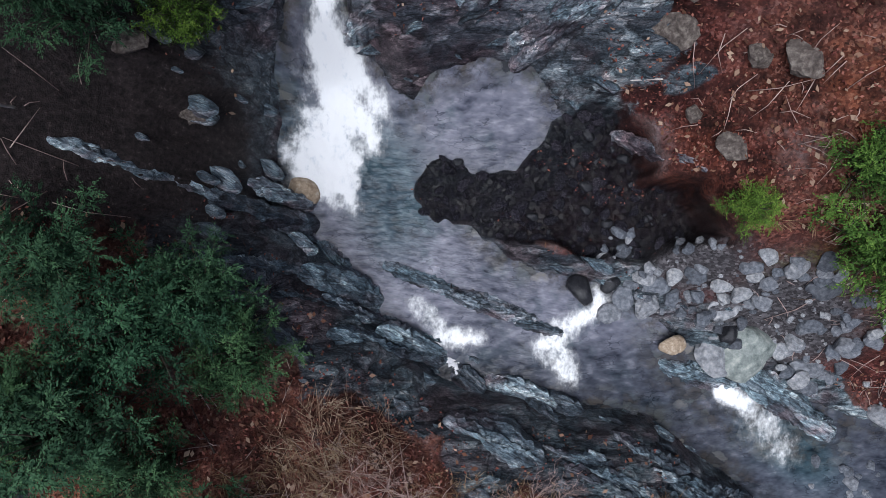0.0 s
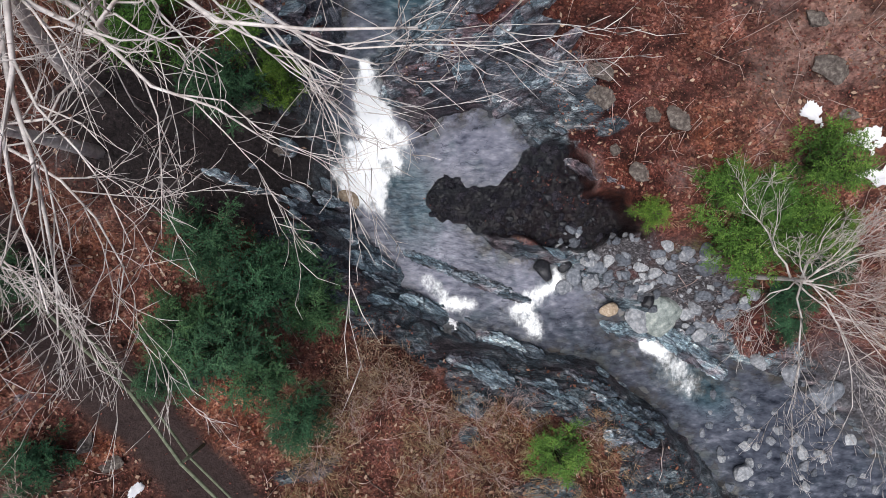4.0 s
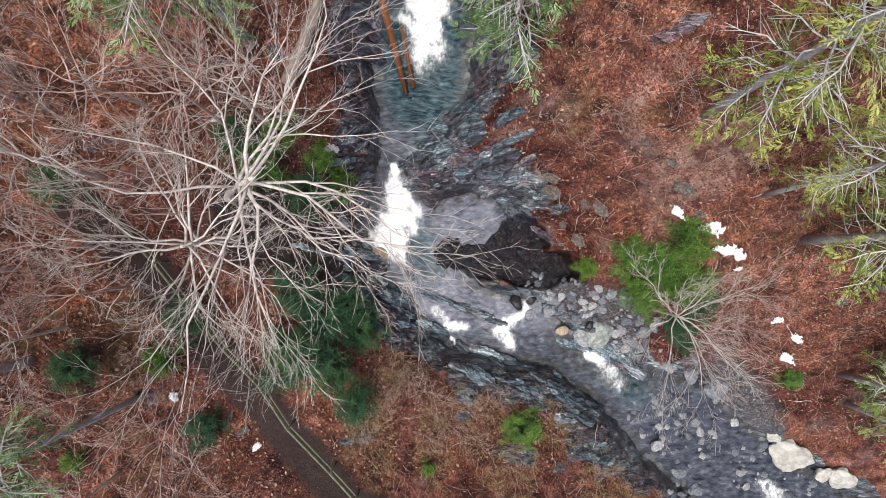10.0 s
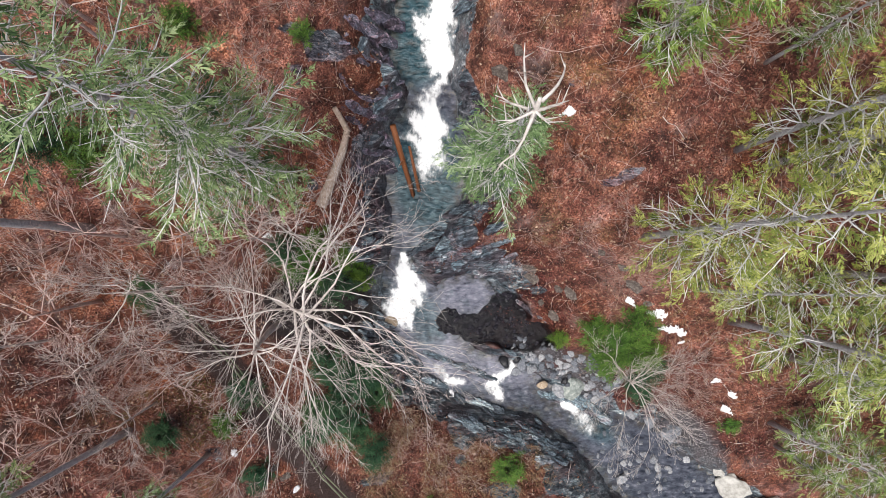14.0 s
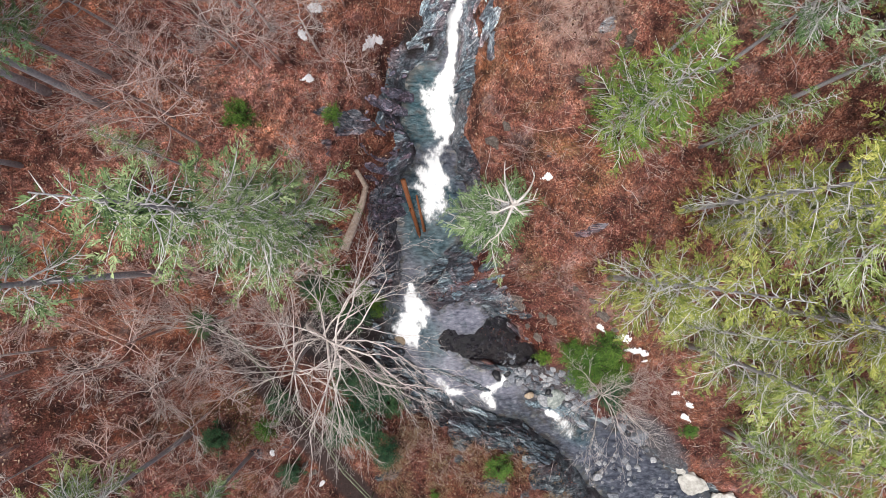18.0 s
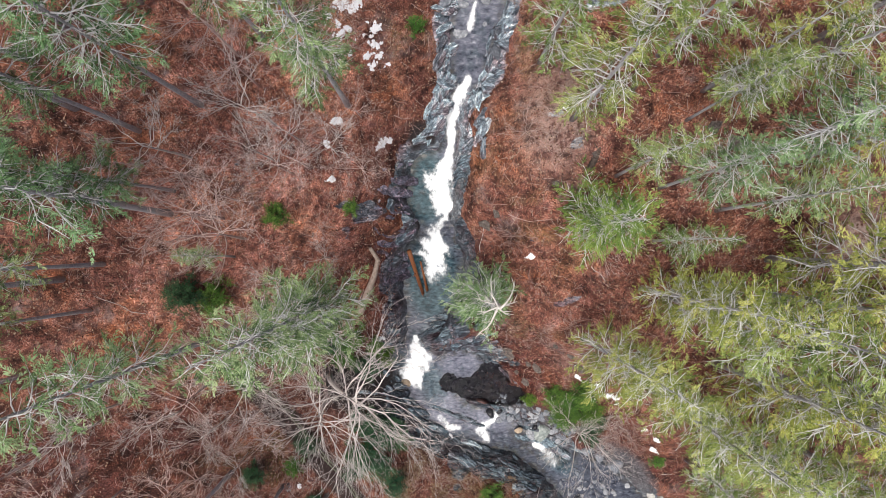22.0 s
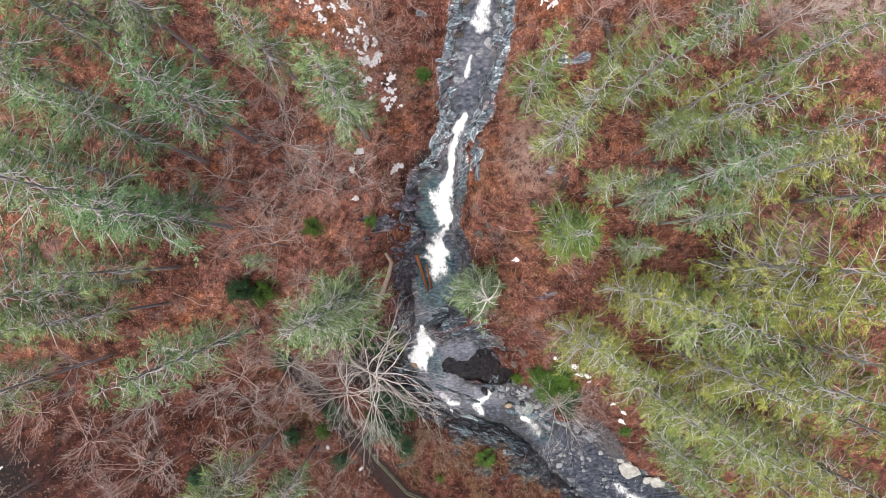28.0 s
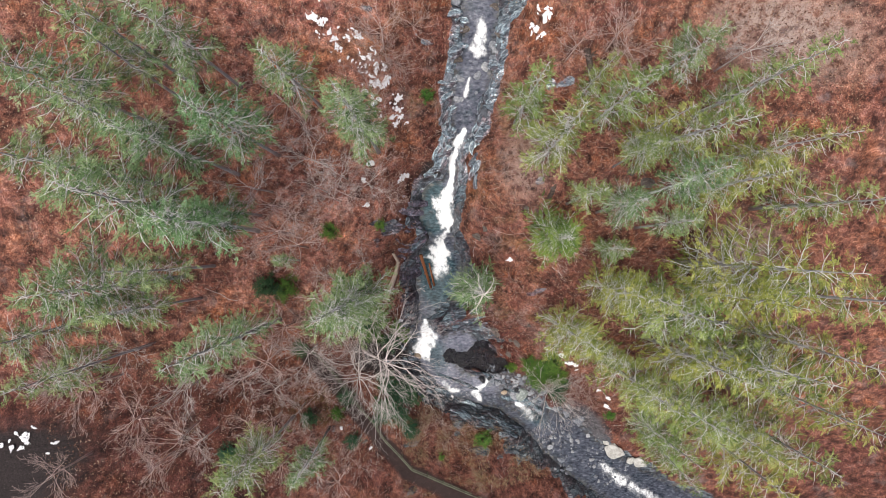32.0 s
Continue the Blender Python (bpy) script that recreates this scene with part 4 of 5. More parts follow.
HEMLOCK_LABEL = "tall hemlock with yellow-green needles and pale limbs on the slope"
PINE_LABEL = "tall grey-green conifer with pale lichened limbs on the slope"
hemlocks = [conifer(s, 20, r, M_HEMLOCK, st, n, HEMLOCK_LABEL) for s, r, st, n in ((1, 2.9, 0.14, 70), (2, 2.6, 0.14, 66), (3, 3.1, 0.2, 70))]
pines = [conifer(s, 20, r, M_PINE, st, n, PINE_LABEL) for s, r, st, n in ((4, 2.9, 0.42, 64), (5, 2.6, 0.36, 62), (6, 3.1, 0.46, 64))]
planted(hemlocks, [(10.03, 5.23, 20), (6.29, 23.21, 18), (7.99, 19.29, 19), (13.06, 8.95, 19), (14.6, 8.3, 18), (15.7, 19.83, 19), (12.48, 22.55, 17), (19.51, 22.41, 18),
                   (20.86, 18.62, 18), (19.72, 10.93, 24, 1.08), (20.36, 8.74, 21, 1.08), (21.95, 3.27, 25, 1.08), (19.4, 3.45, 21), (16.22, 0.67, 22, 1.08), (13.65, 2.54, 17),
                   (19.63, -1.36, 22, 1.08), (23.09, -2.66, 22, 1.08), (27.19, -3.55, 22), (18.62, 16.2, 17), (11.28, 24.62, 12),
                   (16.6, 7.9, 21, 1.08), (20.5, -6.0, 18), (24.2, 15.19, 18), (24.0, 5.6, 23), (28.0, 0.31, 22), (25.5, 8.44, 22, 1.08), (21.28, -7.69, 16), (26.5, -6.5, 22, 1.08),
                   (14.61, 20.26, 14), (13.13, 12.02, 11)], 20)
planted(pines, [(-15.3, 14.8, 14), (-19.72, 19.06, 20), (-22.0, 21.5, 20), (-22.4, 17.07, 20), (-14.98, 5.56, 23, 1.05), (-17.63, 13.9, 23, 1.05), (-10.66, 24.27, 17), (-20.21, 23.5, 20), (-14.02, 19.92, 21), (-16.97, 18.12, 20),
                (-15.66, 13.52, 22, 1.05), (-21.83, 9.71, 21, 1.05), (-20.82, 7.8, 18), (-12.74, 10.99, 9), (-14.11, -3.72, 19), 
                (-25.08, 3.84, 18), (10.54, 15.86, 13), (12.87, 15.08, 15), (16.02, 16.3, 17), (16.01, 13.75, 14), (13.88, 18.73, 12), (-26.0, 6.95, 18),
                (-19.69, 25.0, 18), (-16.6, 25.2, 18), (-11.12, -5.4, 15), (-18.96, 10.6, 17), (15.46, 24.56, 15), ], 20)
broad = conifer(10, 25, 3.7, M_PINE, 0.22, 110, "broad grey-green conifer with pale bare limbs above the waterfall", 0.2, 1.0, 1.05)
broad.matrix_basis = pose(-7.0, 8.1, ground(-7.0, 8.1))
spruce = conifer(7, 23, 2.5, M_PINE, 0.35, 90, "dense pale grey-green spruce on the slope above the stream", 0.1)
spruce.matrix_basis = pose(-5.99, 20.83, ground(-5.99, 20.83))
pine = conifer(8, 14, 3.1, needle_material("bright_pine_needles", (0.03, 0.07, 0.012), (0.12, 0.195, 0.038), (0.27, 0.36, 0.09), True), 0.10, 84, "bushy bright-green pine among fallen leaves", 0.05)
pine.matrix_basis = pose(8.86, 12.97, ground(8.86, 12.97))


def dead_topped_tree(x, y):
    """A conifer over the log pool whose crown has died back to bleached wood."""
    z = ground(x, y)
    tree = conifer(9, 15.4, 2.7, M_PINE, 0.22, 70, "conifer with a dead, bleached and forked top beside the stream", 0.15)
    tree.matrix_basis = pose(x, y, z)
    rng = np.random.default_rng(90)
    top = Tubes()
    top.add([Vector((0, 0, 11)), Vector((0.1, 0, 14)), Vector((-0.05, 0.05, 16.3))], [0.15, 0.10, 0.06], 6)
    for a, long, rise in ((112, 1.9, 0.2), (66, 1.8, 0.15), (20, 1.0, 0.1), (155, 1.3, 0.05), (200, 1.1, 0.0), (-110, 2.3, -0.15), (-55, 0.6, 0.1)):
        a = radians(a)
        p, pts = Vector((0, 0, 15.3 + rng.uniform(-0.6, 1.0))), []
        w = Vector((math.cos(a), math.sin(a), rise))
        for k in range(6):
            pts.append(p.copy())
            w = (w + Vector(rng.normal(0, 0.22, 3))).normalized()
            p = p + w * (long / 5)
        top.add(pts, [0.065 * (1 - 0.16 * k) for k in range(6)], 5)
        for k in (2, 3, 4):
            v = (w + Vector(rng.normal(0, 0.8, 3))).normalized()
            top.add([pts[k], pts[k] + v * 0.25, pts[k] + v * 0.5 + Vector((0, 0, 0.05))], [0.028, 0.018, 0.006], 4)
    part("dead_top", top.mesh("dead_top", M_DEADWOOD), M_DEADWOOD, tree, "bleached dead forked top")


dead_topped_tree(3.0, 8.6)

zb = ground(-8.2, 2.2)
big_bare = bare_tree(38, 14.8 - zb, 6.0, M_TWIG, 1.0, 14, "large leafless tree with pale spreading branches leaning over the waterfall", 4, 0.16, (7, 5, 3), 0.5, (2.05, -1.9), 0.0065, (0.36, -0.25), 0.4)
big_bare.matrix_basis = pose(-8.2, 2.2, zb, 0, 0, 42)
second_bare = bare_tree(21, 9, 4.6, M_TWIG, 0.62, 14, "leafless tree with crooked pale limbs above the footpath", 4, 0.15, (8, 5, 3), 0.6, (0.6, -0.3), 0.008)
second_bare.matrix_basis = pose(-8.3, 0.7, ground(-8.3, 0.7))
slim = [bare_tree(s, 10, r, m, f, n, lab, 4, 0.08, (6, 5, 2), 0.7, None, 0.010) for s, r, m, f, n, lab in (
    (22, 3.3, M_TWIG_PINK, 0.5, 9, "slim leafless tree with pinkish twigs on the slope"), (23, 2.9, M_TWIG_PINK, 0.45, 10, "slim leafless tree with pinkish twigs on the slope"), (24, 3.1, M_TWIG, 0.5, 9, "slim pale leafless tree on the slope"))]
planted(slim, [(9.8, 12.3, 7), (-8.0, 5.0, 10), (-12.08, 2.85, 10), (-12.04, 12.1, 10), (-11.14, 21.5, 10), (-24.77, 3.99, 10), (-15.82, 2.2, 9), (-29.06, 2.02, 9), (-8.69, 18.23, 8), (13.43, 26.46, 8), (-11.5, -1.2, 7), (-13.2, -2.6, 6), (-12.16, 23.14, 10), (-5.0, 16.6, 5), (-17.5, 0.5, 8), (-22, -3.5, 9), (-11, 8.0, 8), (-20.5, 1.5, 9), (10, 27.5, 7), (-13.5, 15.5, 9), (-10.3, 17.0, 8), (-27.25, 1.39, 9), (-24.77, -1.49, 9), (-21.61, 0.47, 8), (-29.16, -4.84, 9), (-23.65, -5.73, 8), (-20.47, -4.13, 8), (-15.24, -3.41, 7), (-9.73, -9.83, 6), (-6.6, 5.2, 9), (-5.09, 28.95, 8), (12.98, 27.9, 8), (20.71, 25.6, 9), (-10.5, 5.5, 8), (-13.8, 5.2, 8), (-11.8, -8.2, 6), (-14.5, -7.5, 6), (-17.0, -4.0, 7), (-9.6, 9.2, 8), (-18.5, 4.2, 8), (-12.5, 0.3, 7), (-6.5, 17.5, 8), (-9.2, 16.2, 9), (-7.6, 22.4, 8), (-10.2, 19.2, 10), (-6.2, 24.0, 7), (-13.0, 13.3, 10), (-14.5, 16.8, 10), (-8.2, 16.6, 7), (-6.6, 19.0, 6), (-7.4, 10.9, 6), (-5.2, 20.2, 5), (-12.2, 14.4, 8), (-15.0, -0.5, 7)], 10)
low = [bare_tree(s, 3.4, 2.0, m, 0.2, 9, lab, 4, 0.045, (6, 4, 2), 0.7) for s, m, lab in ((26, M_TWIG_RED, "low leafless shrub with reddish twigs among fallen leaves"), (27, M_TWIG_RED, "low leafless shrub with reddish twigs among fallen leaves"))]
planted(low, [(13.4, -2.6, 3.4), (4.92, 12.39, 2.2), (5.22, 18.67, 3), (-10.18, -3.81, 3), (-5.44, 28.83, 4), (-3.83, 28.0, 4), (2.6, -6.9, 1.6), (-0.5, -6.5, 1.7), (0.8, -8.0, 1.8), (4.6, 3.8, 1.6),
              (4.9, 5.4, 1.5), (-4.4, 17.6, 2.2), (-8.2, -9.4, 2.6), (-12.8, -6.1, 2.8), (-3.0, -7.6, 1.6), (14.7, -3.4, 3.0), (6.6, 9.0, 1.6), (-2.6, 30.5, 3.5), (5.2, 26.8, 2.0), (2.2, -8.9, 1.5), (-6.0, 17.2, 3), (-1.2, -6.0, 1.5), (0.3, -6.9, 1.5), (1.6, -7.3, 1.6), (3.2, -7.0, 1.3), (-2.2, -6.6, 1.5), (5.0, -7.6, 1.2), (-0.2, -8.6, 1.6), (-4.6, 28.0, 4), (-6.5, 26.0, 4), (-14, -5, 3), (-16, -1.5, 3), (-9.5, -8.2, 3), (-8.6, -2.2, 2.6), (-10.8, -6.6, 2.6), (-13.0, -1.0, 3), (-11.6, 1.8, 3), (-7.6, 6.4, 2.6), (-9.0, 7.4, 3), (-15.2, 2.8, 3), (-7.2, 10.2, 2.6), (-7.8, 12.8, 2.6), (-6.4, 15.2, 2.2), (7.2, 5.5, 1.6), (9.0, 6.4, 1.8), (6.2, 4.6, 1.4), (12.2, 3.6, 1.6), (15.0, -1.8, 2.6), (16.0, -4.4, 2.2), (14.0, -4.6, 2.2)], 3.4)
overhang = bare_tree(28, 6.5, 3.9, M_TWIG, 0.5, 12, "pale leafless tree spreading over the gravel beside a green bush", 4, 0.09, (7, 6, 3), 0.5)
overhang.matrix_basis = pose(10.9, -2.7, ground(10.9, -2.7))

sapling = bare_tree(29, 3.2, 1.1, M_TWIG, 0.6, 6, "thin pale leafless sapling on the dark bank", 3, 0.022, (5, 3, 2), 0.6, (0.3, -0.9), 0.006)
sapling.matrix_basis = pose(-6.6, 1.0, ground(-6.6, 1.0))
copy_thing(sapling, pose(-7.3, 1.7, ground(-7.3, 1.7), 0, 0, 150))


# ---- evergreen undergrowth
DARK_LABEL, GREEN_LABEL = "dark blue-green evergreen sapling on the stream bank", "bright green evergreen shrub among fallen leaves"
dark_bush = [shrub(s, 1.5, 2.4, M_BLUE, DARK_LABEL, "evergreen_sapling", 30) for s in (31, 32)]
green_bush = [shrub(s, 1.1, 1.3, M_SHRUB, GREEN_LABEL) for s in (33, 34)]


def bushes(templates, rows, r0, h0):
    zs = rest([r[0] for r in rows], [r[1] for r in rows])
    for k, (row, z) in enumerate(zip(rows, zs)):
        x, y, h, r = row
        m = pose(x, y, z, 0, 0, random.uniform(0, 360))
        if k < len(templates):
            templates[k].matrix_basis = m
        else:
            copy_thing(templates[k % len(templates)], m @ Matrix.Diagonal((r / r0, r / r0, h / h0, 1)))


bushes(dark_bush, [(-4.67, -2.88, 2.5, 1.6), (-5.3, -4.4, 2.5, 1.4), (-3.38, -6.57, 2, 1.0), (-6.13, -3.84, 2, 1.2), (-3.93, -2.2, 2.2, 1.2), (-3.3, -3.5, 2.0, 1.2), (-4.2, -5.2, 2.4, 1.1),
                   (-5.36, 2.6, 2.6, 1.2), (-9.57, -2.41, 1.8, 1.0), (-12.69, -4.02, 1.5, 1.0), (-7.74, 4.63, 1.6, 1.0), (-5.9, -1.6, 2.4, 1.3), (-13.48, 2.65, 2, 1.2), (-15.03, 8.7, 3, 1.3), (-19.25, -6.4, 2, 1.2), (-9.0, -6.9, 1.4, 0.9), (-6.6, -5.1, 1.2, 0.7), (12.0, -3.5, 1.5, 1.0), (12.3, -2.2, 1.6, 1.1), (12.9, -4.6, 1.0, 0.7)], 1.5, 2.4)
bushes(green_bush, [(4.13, -8.24, 1.2, 0.95), (10.2, -0.3, 2.2, 1.8), (10.9, 0.6, 2.0, 1.2), (10.9, -1.1, 2.0, 1.4), (-4.33, 3.56, 1.2, 0.6), (-7.01, 3.79, 1.5, 1.3), (9.9, -1.5, 1.9, 1.5), (-0.25, -9.71, 0.6, 0.4), (-4.2, 2.95, 2.0, 0.8), (7.23, -0.65, 1.0, 0.65),
                    (-5.84, 14.16, 0.8, 0.6), (-4.9, 4.1, 1.2, 0.8), (-1.55, 25.84, 1.2, 0.7), (8.9, 0.1, 1.6, 1.0), (-10.0, 13.55, 1.5, 0.9), (18.36, -6.35, 0.8, 0.7), (-10.37, -3.98, 1, 0.8), (-13.78, 8.48, 2, 1.2),
                    (-6.2, 5.0, 1.2, 0.9), (11.9, -1.2, 1.6, 1.2), (-13.0, -7.5, 0.8, 0.5)], 1.1, 1.3)


# ---- rocks and stones
def flat_faced(me):
    me.polygons.foreach_set("use_smooth", [False] * len(me.polygons))
    return me


ROCKS = [flat_faced(stone_mesh(s, 3, (1, 0.8, 0.6), 0.24, M_STONE, 12)) for s in (41, 42, 43)]
COBBLES = [stone_mesh(s, 2, (1, 0.78, 0.6), 0.12, M_STONE, c) for s, c in ((44, 9), (45, 12), (46, 5), (47, 14), (68, 16))]
SLABS = [flat_faced(stone_mesh(s, 3, (1.0, 0.42, 0.34), 0.13, M_SLAB, 20, 0.06)) for s in (48, 49, 50, 51)]
PURPLE_SLABS = [flat_faced(stone_mesh(s, 3, (1.0, 0.42, 0.34), 0.13, M_SLAB_PURPLE, 20, 0.06)) for s in (48, 49, 50, 51)]
PALE = [flat_faced(stone_mesh(s, 4, (1, 0.8, 0.6), 0.2, M_PALE, 13)) for s in (52, 53)]
TANS = [stone_mesh(54, 3, (1, 0.8, 0.65), 0.1, M_TAN, 5)]
DARKS = [stone_mesh(s, 3, (1, 0.75, 0.6), 0.07, M_DARKSTONE, 3) for s in (55, 56)]
PALE_BLOCKS = [flat_faced(stone_mesh(s, 3, (1.0, 0.75, 0.55), 0.22, M_SLAB_PALE, 16, 0.08)) for s in (71, 72, 73)]
PALE_SLABS = [flat_faced(stone_mesh(s, 3, (1.0, 0.5, 0.34), 0.13, M_SLAB_PALE, 20, 0.06)) for s in (48, 49, 50, 51)]
EARTHY = [flat_faced(stone_mesh(s, 3, (1.0, 0.75, 0.5), 0.25, M_EARTHROCK, 14)) for s in (81, 82, 83)]
BLOCKS = [flat_faced(stone_mesh(s, 3, (1.0, 0.75, 0.55), 0.22, M_SLAB, 16, 0.08)) for s in (71, 72, 73)]
stones("boulder", [stone_mesh(64, 3, (1, 0.82, 0.55), 0.1, M_GREEN_STONE, 12)], [(8.65, -4.1, 1.15, -50, -0.1)], "large pale grey-green boulder at the edge of the stream", "boulders", 0.5)
stones("boulder", PALE[1:], [(19.3, -11.0, 1.25, 20, -0.7), (21.2, -12.0, 0.6, 60, -0.8), (22.2, -12.3, 0.9, 10, -0.9), (18.3, -9.9, 0.45, 0)], "whitish boulder beside the lower rapids", "boulders", 0.45)
stones("boulder", TANS, [(6.73, -4.05, 0.36, 10, 0.0), (-3.0, 0.0, 0.5, -20, 0.15)], "rounded tan stone at the water's edge", "boulders", 0.3)
stones("boulder", DARKS, [(4.3, -2.6, 0.46, -60, 0.05), (8.1, -3.75, 0.3, 70, 0.25), (5.1, -2.45, 0.3, 30, 0.0), (7.2, -3.35, 0.3, 10, 0.0)], "smooth dark wet stone in the shallows", "boulders", 0.3)
stones("boulder", ROCKS, [(5.4, -2.8, 0.42, 80, 0.0), (7.9, -4.35, 0.62, -60, -0.1), (6.25, -2.45, 0.42, 0, 0.1), (7.95, -3.05, 0.5, 5, 0.2), (5.6, -2.0, 0.3, 0, 0.0), (6.0, -3.1, 0.4, 45, 0.0), (5.1, -3.2, 0.4, 0, -0.05),
                          (9.5, -2.4, 0.4, 20), (9.9, -3.4, 0.34, 0), (9.6, -4.2, 0.33, 50), (10.4, -4.7, 0.45, 0), (10.9, -5.0, 0.3, 0), (4.9, -1.75, 0.26, 40, 0.0), (13.3, -11.9, 0.45, 0, -0.9), (14.2, -12.9, 0.5, 0, -1.0), (12.0, -10.3, 0.45, 30, -0.6), (15.2, -7.3, 0.7, 20), (13.9, -6.6, 0.6, 70),
                          (10.4, -5.2, 0.3, 0)], "weathered grey rock bedded among leaves and gravel", "loose rocks", 0.4)
EARTH_ROWS = [(11.28, 1.76, 0.45, 0), (10.41, 2.75, 0.55, 10), (8.39, 4.55, 0.4, 50), (9.6, 3.71, 0.5, 10), (16.85, 19.92, 0.7, 0), (15.29, 18.37, 0.7, 30), (16.7, 17.4, 0.9, 70),
                          (3.3, 13.2, 0.6, 20), (3.9, 13.9, 0.5, 70), (-5.2, 2.3, 0.55, 0), (-4.6, 1.4, 0.4, 60), (-8.0, -7.3, 0.4, 10), (-8.3, -6.6, 0.45, 80), (7.4, 15.6, 0.35, 20), (9.4, 17.2, 0.4, 0), (2.8, 36, 0.9, 0), (4.4, 33, 0.6, 40), (1.6, 31.4, 0.8, 0), (5.0, 30.6, 0.7, 20), (1.2, 29.2, 0.7, 60)]
rng = np.random.default_rng(5)


def scattered(n, test, box, low, high):
    out = []
    while len(out) < n:
        x, y = rng.uniform(box[0], box[1], 4000), rng.uniform(box[2], box[3], 4000)
        z, rock, bar, tread, d = land(x, y)
        ok = test(x, y, rock, bar, tread, d)
        for a, b in zip(x[ok], y[ok]):
            out.append((float(a), float(b), float(low + (high - low) * rng.random() ** 2.2), float(rng.uniform(0, 360))))
            if len(out) == n:
                break
    return out


stones("loose_rock", EARTHY, EARTH_ROWS, "brownish rock bedded among fallen leaves", "loose rocks", 0.55)
stones("rock_outcrop", EARTHY, [(7.1, 0.63, 0.62, 20), (5.6, 3.05, 0.6, 10), (7.12, 2.4, 0.5, -10), (7.8, 2.05, 0.75, 0), (5.4, 3.6, 0.5, 30), (6.3, 1.5, 0.4, 0)], "weathered rock outcrop showing through fallen leaves", "rock outcrops", 0.6)
stones("rock_outcrop", PALE_BLOCKS, [(0.1, 21.6, 1.2, 20), (-0.5, 20.1, 1.1, 60), (0.6, 22.9, 1.0, 0), (2.7, 21.5, 1.1, 80), (2.9, 20.0, 1.0, 10), (2.2, 18.8, 0.9, 50), (3.5, 22.6, 1.0, 0), (1.9, 17.5, 0.8, 20), (0.9, 25.3, 0.9, 40), (0.6, 27.4, 1.0, 0),
                                (4.0, 26.0, 0.9, 70), (4.6, 28.4, 0.9, 0), (1.0, 29.6, 1.1, 20), (4.9, 31.0, 0.9, 50), (1.7, 31.9, 1.0, 0)], "pale blocky rock beside the upper falls", "rock outcrops", 0.5)
stones("rock_outcrop", BLOCKS, [(-2.6, 13.6, 0.9, 10), (-2.9, 12.3, 1.0, 40), (-3.6, 14.6, 0.9, 70), (-3.5, 10.6, 0.9, 20), (1.6, 13.4, 0.8, 0), (1.9, 5.4, 1.1, 20), (0.6, 4.9, 1.0, 15), (2.9, 4.6, 1.0, 25), (0.2, 5.6, 0.7, 15), (1.4, 3.9, 0.8, 10)], "blocky banded rock beside the falls", "rock outcrops", 0.5)
near_gravel = lambda x, y, rock, bar, tread, d: ((oval(x, y, 6.9, -2.3, 2.2, 1.0, -25) < 0) | (oval(x, y, 9.4, -3.3, 2.3, 1.4, -35) < 0)) & (d > -0.15)
stones("cobble", COBBLES, scattered(225, near_gravel, (4, 12, -6, 0), 0.06, 0.38), "grey cobble on the gravel beside the stream", "cobbles", 0.25, "stone")
lower_gravel = lambda x, y, rock, bar, tread, d: ((oval(x, y, 12.4, -11.2, 2.8, 1.0, -55) < 0) | (oval(x, y, 13.5, -6.6, 3.0, 0.6, -38) < 0) | (oval(x, y, 17.5, -11.0, 3.5, 1.6, -40) < 0))
stones("cobble", COBBLES, scattered(110, lower_gravel, (9, 22, -16, -4), 0.1, 0.42), "grey cobble in the shallows of the lower stream", "cobbles", 0.25, "stone")
shoal = scattered(130, lambda x, y, rock, bar, tread, d: (d < 0) & ((oval(x, y, 13.0, -9.6, 3.2, 1.6, -40) < 0) | (oval(x, y, 18.6, -12.8, 3.0, 2.0, -38) < 0)), (9, 23, -17, -5), 0.1, 0.38)
shoal_level = level(np.array([r[0] for r in shoal]), np.array([r[1] for r in shoal]))
stones("shoal_stone", COBBLES, [(*r, float(v) - 0.04) for r, v in zip(shoal, shoal_level)], "grey stone standing out of the shallow water", "shoal stones", 0.3, "stone")
shelf_rocks = lambda x, y, rock, bar, tread, d: (d > 0.0) & (d < 2.0) & (rock > 0.5) & (bar < 0.1) & (x < 11)
for row in scattered(170, shelf_rocks, (-7, 11, -9, 9), 0.16, 0.8):
    lean = -24 if row[1] < 3.2 else 18
    stones("rock_ledge", [(PALE_SLABS if row[1] < 1 and row[3] % 10 < 3 else SLABS)[int(row[3]) % 4]], [(row[0], row[1], row[2], lean + rng.normal(0, 9))], "banded dark grey rock ledge on the stream bank", "rock ledges", 0.55)
for row in scattered(90, shelf_rocks, (-7, 8, 9, 34), 0.4, 1.3):
    stones("rock_ledge", [(PALE_SLABS if row[1] > 18 else PURPLE_SLABS if row[0] < -0.5 else SLABS)[int(row[3]) % 4]], [(row[0], row[1], row[2], rng.normal(15, 25))], "banded grey rock ledge beside the upper stream", "rock ledges", 0.55)
